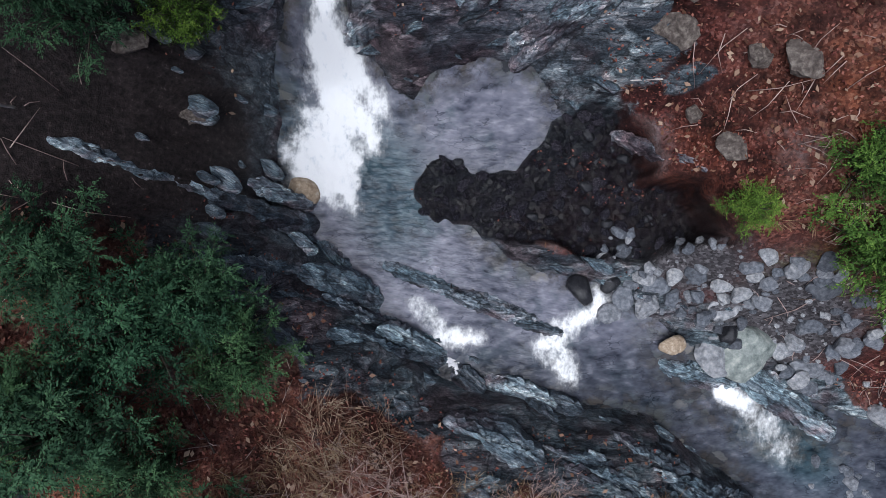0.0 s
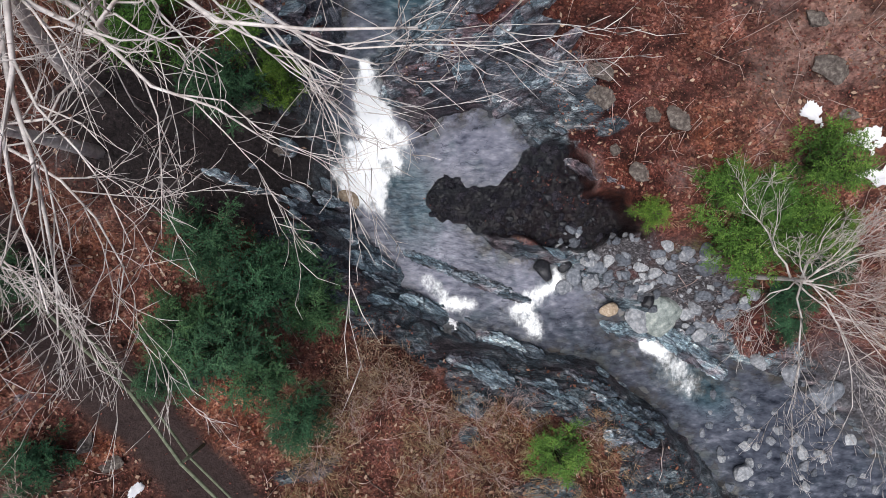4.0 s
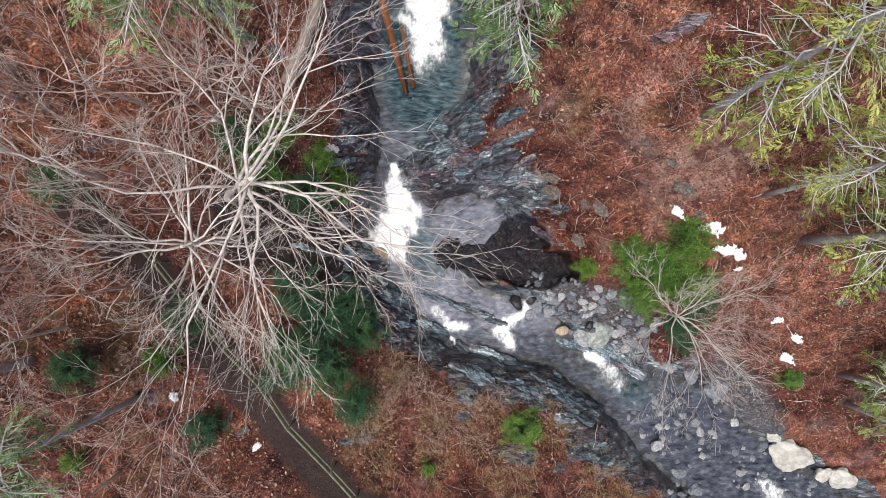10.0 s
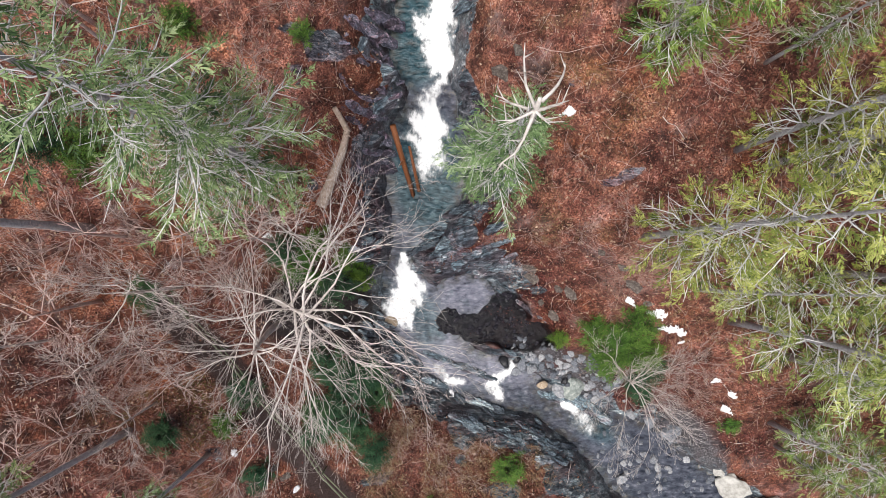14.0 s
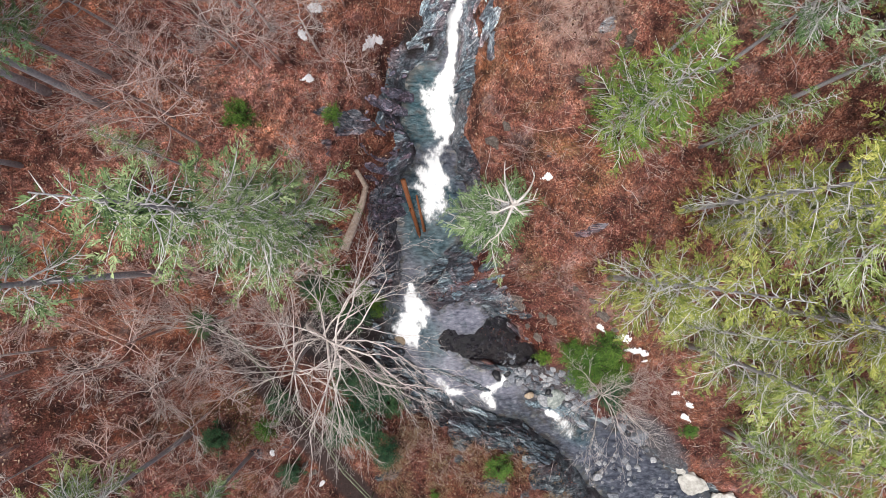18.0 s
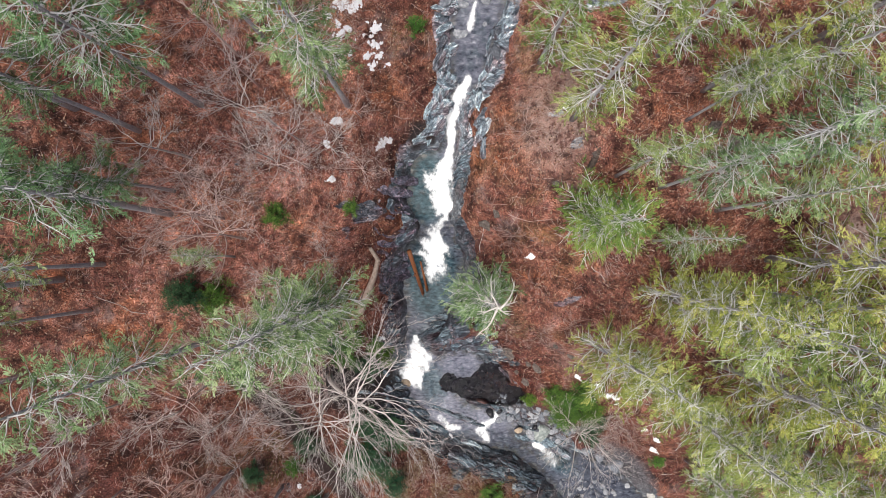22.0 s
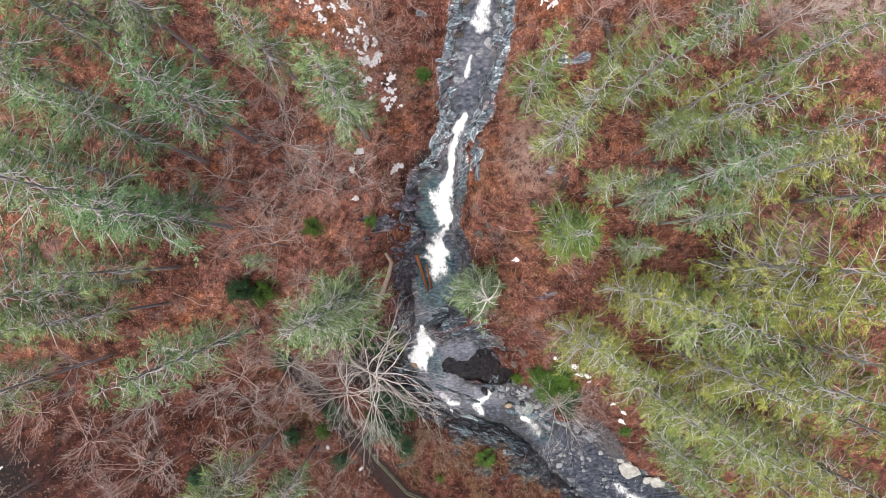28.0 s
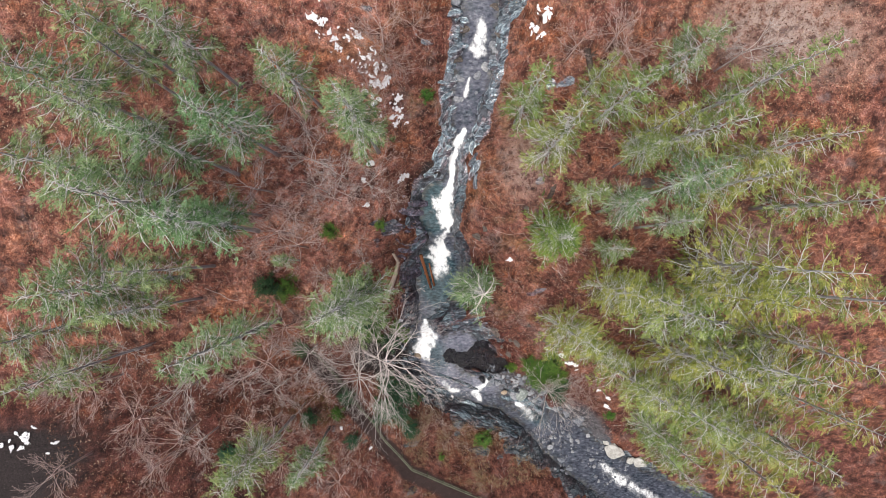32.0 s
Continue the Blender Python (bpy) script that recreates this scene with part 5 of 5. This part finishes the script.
def ledge(x0, y0, x1, y1, width, tall, mat, seed, label, z0=None, z1=None):
    """A long broken ridge of layered rock: a gentle dip on one side, a stepped scarp on the other."""
    r = np.random.default_rng(seed)
    ends = rest([x0, x1], [y0, y1])
    za, zb = ends[0] if z0 is None else z0, ends[1] if z1 is None else z1
    long = math.hypot(x1 - x0, y1 - y0)
    nx, ny = max(8, int(long / 0.07)), 17
    u, v = np.meshgrid(np.linspace(-0.5, 0.5, nx), np.linspace(-1, 1, ny))
    u, v = u.ravel(), v.ravel()
    sx = u * long
    taper = np.clip(1 - np.abs(2 * u) ** 3.0, 0, 1) ** 0.6
    wide = width * (0.30 + 0.70 * taper) * (1 + 0.40 * rough(sx * 0.9 + seed, 0 * sx, seed, 3))
    y = v * wide + 0.35 * width * rough(sx * 0.6, 0 * sx + seed, seed + 1, 3) + 0.03 * r.normal(0, 1, len(v))
    h = np.where(v < 0.42, (v + 1) / 1.42, 1 - ((v - 0.42) / 0.58) ** 0.6)
    layers = h * 3.2 + 0.8 * rough(sx * 0.8, y * 3, seed + 2, 3)
    h = 0.45 * h + 0.55 * (np.floor(layers) + np.clip((layers - np.floor(layers)) * 3, 0, 1)) / 3.6
    broken = 0.62 + 0.38 * ease(-0.35, 0.2, rough(sx * 1.1, y * 0.8, seed + 3, 3))
    block = np.floor(sx * 2.6 + 1.1 * v + 0.9 * rough(sx * 1.4, y * 2.2, seed + 5, 2) + seed * 7.3)
    tier = np.floor(v * 2.4 + 0.7 * rough(sx * 1.2, y * 2, seed + 6, 2))
    z = tall * taper * h * broken * (0.62 + 0.62 * hashed(block, tier, seed)) + 0.16 * tall * rough(sx * 4.5, y * 6, seed + 4, 2)
    z = np.where(np.abs(v) > 0.99, -0.45, z) + (za + (zb - za) * (u + 0.5)) - (za + zb) / 2
    at = (np.arange(ny - 1)[:, None] * nx + np.arange(nx - 1)[None]).ravel()
    faces = np.stack([at, at + 1, at + 1 + nx, at + nx], 1)
    ob = new("rock_ledge", mesh_from("rock_ledge", np.stack([sx, y, z], 1).tolist(), faces.tolist(), mat, False))
    ob.matrix_basis = pose((x0 + x1) / 2, (y0 + y1) / 2, (za + zb) / 2, 0, 0, math.degrees(math.atan2(y1 - y0, x1 - x0)))
    return tagged(ob, label, "rock", "rock ledges")


MID_LEDGE, BANK_LEDGE = "long low ledge of banded rock parting the stream", "long blue-grey ledge of layered rock on the stream bank"
PALE_LEDGE = "pale-topped ledge of layered rock at the stream edge"
for row in ((-0.9, -1.9, 1.1, -2.75, 0.24, 0.20, M_SLAB, 1, MID_LEDGE, 0.05, 0.03), (0.7, -2.55, 3.2, -3.45, 0.30, 0.34, M_SLAB_PALE, 2, MID_LEDGE, 0.0, -0.05), (2.6, -3.4, 3.9, -3.75, 0.20, 0.22, M_SLAB, 3, MID_LEDGE, 0.0, -0.05),
            (-6.3, 0.45, -4.2, -0.45, 0.22, 0.30, M_SLAB_PALE, 4, PALE_LEDGE), (-4.4, -0.35, -2.5, -0.95, 0.34, 0.35, M_SLAB, 5, PALE_LEDGE), (-3.9, 0.1, -2.5, -0.45, 0.22, 0.30, M_SLAB_PALE, 6, PALE_LEDGE),
            (6.4, -4.6, 8.9, -5.3, 0.42, 0.30, M_SLAB, 7, BANK_LEDGE, -0.3, -0.45), (8.6, -4.7, 11.4, -6.6, 0.45, 0.36, M_SLAB, 8, BANK_LEDGE, -0.2, -0.5),
            (5.0, 1.5, 6.6, 0.25, 0.22, 0.35, M_SLAB_PALE, 9, PALE_LEDGE), (2.3, 2.85, 4.4, 4.5, 0.34, 0.45, M_SLAB_PALE, 10, PALE_LEDGE), (-2.7, -1.2, -1.0, -3.3, 0.34, 0.34, M_SLAB, 11, BANK_LEDGE)):
    ledge(*row)
for k in range(26):
    f = (k + 0.5) / 26
    x, y = -3.4 + 11.6 * f, -2.6 - 4.6 * f - 0.9 * ease(0.15, 0.5, f) + rng.uniform(-0.9, 0.75)
    long, a = rng.uniform(1.1, 2.6), radians(rng.normal(-26, 7))
    ledge(x - long / 2 * math.cos(a), y - long / 2 * math.sin(a), x + long / 2 * math.cos(a), y + long / 2 * math.sin(a), rng.uniform(0.18, 0.42), rng.uniform(0.2, 0.42), M_SLAB_PALE if k % 9 == 4 else M_SLAB, 20 + k, BANK_LEDGE)
for k in range(16):
    x, y = rng.uniform(-1.0, 3.4), 3.3 + 0.28 * k + rng.uniform(-0.2, 0.2)
    long, a = rng.uniform(1.2, 2.8), radians(rng.normal(20, 8))
    ledge(x - long / 2 * math.cos(a), y - long / 2 * math.sin(a), x + long / 2 * math.cos(a), y + long / 2 * math.sin(a), rng.uniform(0.2, 0.4), rng.uniform(0.25, 0.5), M_SLAB, 60 + k, "long grey ledge of layered rock beside the falls")

for k in range(14):
    x, y = rng.uniform(-4.4, -2.4), 9.0 + 0.62 * k + rng.uniform(-0.2, 0.2)
    long, a = rng.uniform(1.2, 2.4), radians(rng.normal(-12, 12))
    ledge(x - long / 2 * math.cos(a), y - long / 2 * math.sin(a), x + long / 2 * math.cos(a), y + long / 2 * math.sin(a), rng.uniform(0.2, 0.42), rng.uniform(0.2, 0.4), M_SLAB_PURPLE, 90 + k, "purplish ledge of layered rock beside the upper pool")
for k in range(16):
    side = 1 if k % 2 else -1
    y = (17.8 if side > 0 else 20.6) + (0.5 if side > 0 else 0.32) * k + rng.uniform(-0.2, 0.2)
    x = 1.0 + 0.12 * (y - 18) + side * rng.uniform(0.95, 1.9) + 0.25 * side
    long, a = rng.uniform(1.0, 2.0), radians(rng.normal(72, 14))
    ledge(x - long / 2 * math.cos(a), y - long / 2 * math.sin(a), x + long / 2 * math.cos(a), y + long / 2 * math.sin(a), rng.uniform(0.25, 0.45), rng.uniform(0.25, 0.5), M_SLAB_PALE, 110 + k, "pale grey ledge of layered rock beside the upper falls")


stones("stream_rock", ROCKS, scattered(44, lambda x, y, rock, bar, tread, d: (d > -1.4) & (d < 0.5), (-1, 8, 24, 38), 0.2, 0.7), "dark grey rock standing in the upper stream", "upper stream rocks", 0.3, "stone")


WETS = [flat_faced(stone_mesh(s, 2, (1, 0.7, 0.5), 0.2, M_WETROCK, 9)) for s in (74, 75, 76)]
stones("wet_stone", WETS, scattered(150, lambda x, y, rock, bar, tread, d: bar > 0.85, (-1, 8, -3, 3), 0.05, 0.26), "purple-grey wet stone on the dark bar", "wet stones", 0.3, "stone")
stones("pebble", DARKS, scattered(40, lambda x, y, rock, bar, tread, d: bar > 0.9, (-1, 8, -3, 3), 0.06, 0.2), "small wet dark stone on the bar", "wet stones", 0.3, "stone")


# ---- snow, logs, wood
def snow_mesh(seed, n=30):
    """A ragged, holed sheet of old snow of radius about one, thin at its rim."""
    r = np.random.default_rng(seed)
    off = r.uniform(-40, 40, 2)
    g = np.linspace(-1.25, 1.25, n)
    gx, gy = np.meshgrid(g, g)
    x, y = gx.ravel() + r.normal(0, 0.02, n * n), gy.ravel() + r.normal(0, 0.02, n * n)
    body = 0.62 - np.hypot(x, y * 1.7) + 0.85 * rough(x * 1.9 + off[0], y * 1.9 + off[1], seed, 4)
    at = (np.arange(n - 1)[:, None] * n + np.arange(n - 1)[None]).ravel()
    quads = np.stack([at, at + 1, at + 1 + n, at + n], 1)
    quads = quads[(body[quads] > 0).sum(1) >= 3]
    z = np.where(body > 0, 0.05 + 0.16 * np.clip(body, 0, 0.6), -0.10)
    used = np.unique(quads)
    index = np.full(n * n, -1)
    index[used] = np.arange(len(used))
    return mesh_from("snow_patch", np.stack([x, y, z], 1)[used].tolist(), index[quads].tolist(), M_SNOW)


SNOWS = [snow_mesh(s) for s in (61, 62, 63, 64, 65)]


def snow(rows, label):
    for k, row in enumerate(rows):
        x, y, size, turn = row[:4]
        e = 0.25
        c, sx, sy = rest([x, x + e, x, x - e, x], [y, y, y + e, y, y - e]), 0, 0
        slope_x, slope_y = (c[1] - c[3]) / (2 * e), (c[2] - c[4]) / (2 * e)
        up = Vector((-slope_x, -slope_y, 1)).normalized()
        ob = new("snow_patch", SNOWS[k % len(SNOWS)])
        level_z = max(c) if len(row) < 5 else row[4]
        turned = Vector((0, 0, 1)).rotation_difference(up).to_matrix().to_4x4()
        ob.matrix_basis = Matrix.Translation((x, y, (level_z + c[0]) / 2 + 0.02)) @ turned @ Matrix.Rotation(radians(turn), 4, "Z") @ Matrix.Diagonal((size * 1.25, size * 1.25, min(size, 0.5), 1))
        tagged(ob, label, "snow", "snow patches")


snow([(10.47, 1.85, 0.42, 110), (11.91, 1.1, 0.62, -10), (13.15, 0.15, 0.8, -15), (13.8, -0.6, 0.3, 20), (17.7, -4.1, 0.42, 100), (17.84, -5.19, 0.5, 120), (16.6, -3.2, 0.35, 30), (-4.5, 4.62, 0.42, 10), (-7.39, -8.02, 0.3, 60),
      (-10.0, -5.5, 0.28, 90), (6.18, 10.92, 0.4, 0), (7.7, 20.07, 0.36, 100), (-3.82, 18.78, 0.75, 35), (-6.74, 19.76, 0.6, 30), (-7.23, 18.19, 0.4, 90), (-7.0, 15.9, 0.4, 0), (-8.43, 5.26, 0.3, 0), (0.95, -4.55, 0.3, -40, 0.25)],
     "small ragged patch of old snow lying on the leaves")
snow(scattered(150, lambda x, y, rock, bar, tread, d: ((oval(x, y, -7.3, 27.9, 5.0, 1.5, -51) < 0.3) & (wave(x * 0.9, y * 0.9, 29) > -0.25)) | (oval(x, y, 7.9, 30.8, 0.9, 1.3, 0) < 0), (-13, 10, 22, 34), 0.10, 0.5), "ragged sheet of old snow on the upper slope")
snow(scattered(12, lambda x, y, rock, bar, tread, d: oval(x, y, -33, -3.4, 2.2, 1.5, 20) < 0, (-36, -30, -6, -1), 0.2, 0.45), "scrap of old snow on dark ground")


def log(name, points, r0, r1, mat, label, category="log", sides=9, knots=0, seed=0):
    t = Tubes()
    pts = [Vector(p) for p in points]
    n = len(pts)
    t.add(pts, [r0 + (r1 - r0) * k / (n - 1) for k in range(n)], sides)
    r = random.Random(seed)
    for _ in range(knots):
        k = r.randrange(n - 1)
        p = pts[k].lerp(pts[k + 1], r.random())
        w = Vector((r.uniform(-1, 1), r.uniform(-1, 1), r.uniform(0.1, 1))).normalized()
        t.add([p, p + w * (r0 * 3)], [r0 * 0.35, r0 * 0.12], 5)
    ob = new(name, t.mesh(name, mat))
    return tagged(ob, label, category)


log("fallen_log", [(-2.36, 11.35, 6.1), (-2.05, 10.2, 5.1), (-1.75, 9.1, 4.0), (-1.4, 7.85, 2.85)], 0.17, 0.13, M_LOG, "barkless orange log leaning into the plunge pool", knots=4, seed=1)
log("fallen_log", [(-1.55, 10.5, 4.4), (-1.3, 9.3, 3.6), (-1.05, 8.1, 2.85)], 0.07, 0.11, M_LOG, "thin barkless orange log in the plunge pool", seed=2)
z1, z2 = ground(9.05, 16.31), ground(11.38, 21.17)
log("fallen_log", [(9.05, 16.31, z1 + 0.15), (9.9, 18.1, z1 + 0.36 * (z2 - z1) + 0.2), (10.7, 19.7, z1 + 0.7 * (z2 - z1) + 0.15), (11.38, 21.17, z2 + 0.1)], 0.2, 0.16, M_DEADLOG, "dark rotten fallen log lying on the leaves", knots=5, seed=3)
log("tree_stump", [(11.6, 28.1, ground(11.6, 28.1) + 0.2), (11.8, 26.6, 19.2), (12.0, 25.1, 19.0)], 0.26, 0.22, M_DEADLOG, "mossy broken fallen trunk on the upper slope", knots=3, seed=4)
snag = [(-4.9, 11.5), (-4.5, 10.7), (-4.75, 9.6), (-5.2, 8.4), (-5.85, 6.8)]
log("fallen_log", [(x, y, ground(x, y) + 0.3) for x, y in snag], 0.13, 0.3, M_SNAG, "pale barkless fallen trunk bent along the bank", knots=7, seed=5)
log("fallen_pole", [(4.4, 2.4, 1.9), (5.9, 2.25, 2.7), (7.5, 2.1, 3.3), (9.2, 1.85, 3.75)], 0.018, 0.04, M_TWIG, "thin pale fallen pole across the leaf litter", "pole", 6, 3, 6)
log("fallen_pole", [(8.0, 0.95, 3.1), (8.4, 2.0, 4.0), (8.75, 3.15, 4.75)], 0.018, 0.035, M_TWIG, "thin pale fallen pole across the leaf litter", "pole", 6, 2, 7)
for k, row in enumerate(scattered(46, lambda x, y, rock, bar, tread, d: (d > 1.0) & (tread < 0.1) & (stones_bar(x, y) > 0.6) & (oval(x, y, -6.3, 1.2, 3.6, 2.7, -20) > 0), (-20, 20, -12, 30), 0.5, 2.0)):
    x, y, s, a = row
    w = Vector((math.cos(radians(a)), math.sin(radians(a)), 0)) * s
    n = Vector((-w.y, w.x, 0)) * 0.14
    bends = [(-1, 0), (-0.5, rng.uniform(-1, 1)), (0, rng.uniform(-1, 1)), (0.55, rng.uniform(-1, 1)), (1, rng.uniform(-1.5, 1.5))]
    spots = [(x + w.x * q + n.x * e, y + w.y * q + n.y * e) for q, e in bends]
    log("fallen_branch", [(u, v, ground(u, v) + 0.05) for u, v in spots], 0.022, 0.009, (M_TWIG_RED, M_DEADLOG, M_TWIG)[k % 3], "crooked fallen branch on the leaf litter", "branch", 5, 4, k)


# ---- railing of the footpath, on the side of the stream
def railing():
    """Posts and two slim rails along the outer edge of the footpath."""
    side, pts = 0.62, []
    for k in range(len(PATHWAY) - 1):
        a, b = Vector(PATHWAY[k]), Vector(PATHWAY[k + 1])
        n = max(1, round((b - a).length / 1.9))
        pts += [a.lerp(b, j / n) for j in range(n)]
    pts.append(Vector(PATHWAY[-1]))
    flat = []
    for k, p in enumerate(pts):
        t = (pts[min(k + 1, len(pts) - 1)] - pts[max(k - 1, 0)]).normalized()
        flat.append(p + Vector((-t.y, t.x)) * side)
    high = rest([q.x for q in flat], [q.y for q in flat])
    even = np.convolve(np.pad(high, 3, mode="edge"), np.ones(7) / 7, mode="valid")
    spots = [Vector((q.x, q.y, z)) for q, z in zip(flat, even)]
    o = spots[0]
    rail = thing("path_railing", *o, "weathered wooden railing with greenish rails along the footpath", "railing")
    for k, s in enumerate(spots):
        t = Tubes()
        t.add([s - o + Vector((0, 0, min(0, float(high[k]) - s.z) - 0.3)), s - o + Vector((0, 0, 1.03))], [0.05, 0.045], 7)
        part("post", t.mesh("post", M_RAIL), M_RAIL, rail)
        if k + 1 < len(spots):
            e = spots[k + 1]
            for name, h, r in (("top_rail", 1.0, 0.045), ("lower_rail", 0.5, 0.035)):
                t = Tubes()
                t.add([s - o + Vector((0, 0, h)), (s + e) / 2 - o + Vector((0, 0, h - 0.01)), e - o + Vector((0, 0, h))], [r, r * 0.95, r], 7)
                part(name, t.mesh(name, M_RAIL), M_RAIL, rail)


railing()


# ---- stuff that nobody could count
def litter(n, box, test, low, high, mat, name, label, lift=0.03, category="leaves"):
    x, y = rng.uniform(box[0], box[1], n), rng.uniform(box[2], box[3], n)
    z, rock, bar, tread, d = land(x, y)
    ok = test(x, y, rock, bar, tread, d)
    x, y, z = x[ok], y[ok], z[ok]
    m = len(x)
    a = rng.uniform(0, 2 * np.pi, m)
    ways = np.stack([np.cos(a), np.sin(a), rng.normal(0.15, 0.35, m)], 1)
    size = rng.uniform(low, high, m)
    me = blades(name, np.stack([x, y, z + lift], 1), ways, size, size * 0.6, mat, rng, 0.6)
    return tagged(new(name, me), label, category, kind="stuff")


M_LEAF = needle_material("fallen_leaves", (0.055, 0.02, 0.014), (0.22, 0.088, 0.054), (0.54, 0.34, 0.25))
on_slope = lambda x, y, rock, bar, tread, d: (d > 0.5) & (oval(x, y, 8.6, -2.9, 3.4, 1.6, -30) > 0.3 * rng.random(len(x))) & (oval(x, y, 16.6, -7.4, 3.4, 1.1, -48) > 0) & (bar < 0.02) & (oval(x, y, -6.3, 1.2, 3.3, 2.4, -20) > 1.2 * rng.random(len(x)) - 0.8) & (stones_bar(x, y) > 0.15) & (rng.random(len(x)) > 0.75 * rock) & (rng.random(len(x)) > 0.97 * tread)
litter(130000, (-16, 21, -14, 12), on_slope, 0.04, 0.10, M_LEAF_RED, "fallen_leaves", "red-brown fallen leaves covering the slopes")
litter(90000, (-32, 30, -10, 36), on_slope, 0.08, 0.19, M_LEAF, "fallen_leaves", "red-brown fallen leaves covering the upper slopes")


litter(26000, (-1, 8, -3, 3), lambda x, y, rock, bar, tread, d: (bar > 0.5) & (wave(x * 1.3, y * 1.3, 47) > 0.45) & (rng.random(len(x)) < 0.07), 0.04, 0.10, M_LEAF_RED, "fallen_leaves", "dark red wet leaves caught on the stone bar", 0.05)


def grass(n, box, test, name, label, mat, low, high):
    x, y = rng.uniform(box[0], box[1], n), rng.uniform(box[2], box[3], n)
    z, rock, bar, tread, d = land(x, y)
    ok = test(x, y, rock, bar, tread, d)
    x, y, z = x[ok], y[ok], z[ok]
    k = 14
    a = rng.uniform(0, 2 * np.pi, len(x))
    x, y, z, a = np.repeat(x, k), np.repeat(y, k), np.repeat(z, k), np.repeat(a, k) + rng.normal(0, 0.7, len(x) * k)
    m = len(x)
    ways = np.stack([np.cos(a), np.sin(a), rng.uniform(0.1, 0.9, m)], 1)
    size = rng.uniform(low, high, m)
    roots = np.stack([x + rng.normal(0, 0.08, m), y + rng.normal(0, 0.08, m), z - 0.02], 1)
    return tagged(new(name, blades(name, roots, ways, size, np.full(m, 0.012), mat, rng, 0.5)), label, "grass", kind="stuff")


grass(2300, (-4, 11, -13, -5.5), lambda x, y, rock, bar, tread, d: (d > 1.4) & (tread < 0.2) & (wave(x * 0.8, y * 0.8, 17) > -0.25), "dry_grass", "tufts of straw-coloured dry grass on the bank", M_GRASS, 0.2, 0.6)
M_BRACKEN = needle_material("dead_bracken", (0.10, 0.045, 0.03), (0.28, 0.14, 0.09), (0.52, 0.33, 0.24))
grass(150, (-3.2, 0.2, -6.6, -4.6), lambda x, y, rock, bar, tread, d: (oval(x, y, -1.5, -5.6, 1.5, 0.75, -10) < 0) & (d > 0.8), "dead_bracken", "reddish dead bracken stems lying on the bank", M_BRACKEN, 0.35, 0.95)
grass(900, (4, 20, -1, 8), lambda x, y, rock, bar, tread, d: (d > 1.4) & (stones_bar(x, y) > 0.5) & (wave(x * 0.7, y * 0.7, 19) > 0.3), "dry_grass", "thin tufts of dry grass among fallen leaves", M_GRASS, 0.2, 0.5)
rows_ = []
for x, y, s, a in scattered(6000, lambda x, y, rock, bar, tread, d: (d > 0.4) & (tread < 0.3) & (bar < 0.02) & (rock < 0.6) & (stones_bar(x, y) > 0.8), (-22, 22, -13, 33), 0.2, 1.1):
    rows_.append((x, y, Vector((math.cos(radians(a)), math.sin(radians(a)), 0)) * s, s))
za = rest([r[0] for r in rows_], [r[1] for r in rows_])
zb = rest([r[0] + r[2].x for r in rows_], [r[1] + r[2].y for r in rows_])
twig_stuff = Tubes()
for (x, y, w, s), a, b in zip(rows_, za, zb):
    p, q = Vector((x, y, a + 0.05)), Vector((x + w.x, y + w.y, b + 0.08))
    m = (p + q) / 2 + Vector((rng.normal(0, 0.08) * s, rng.normal(0, 0.08) * s, 0.05))
    twig_stuff.add([p, m, q], [0.011, 0.009, 0.004], 3)
tagged(new("fallen_twigs", twig_stuff.mesh("fallen_twigs", M_TWIG_RED)), "fallen twigs and bare stems strewn over the slopes", "twigs", kind="stuff")
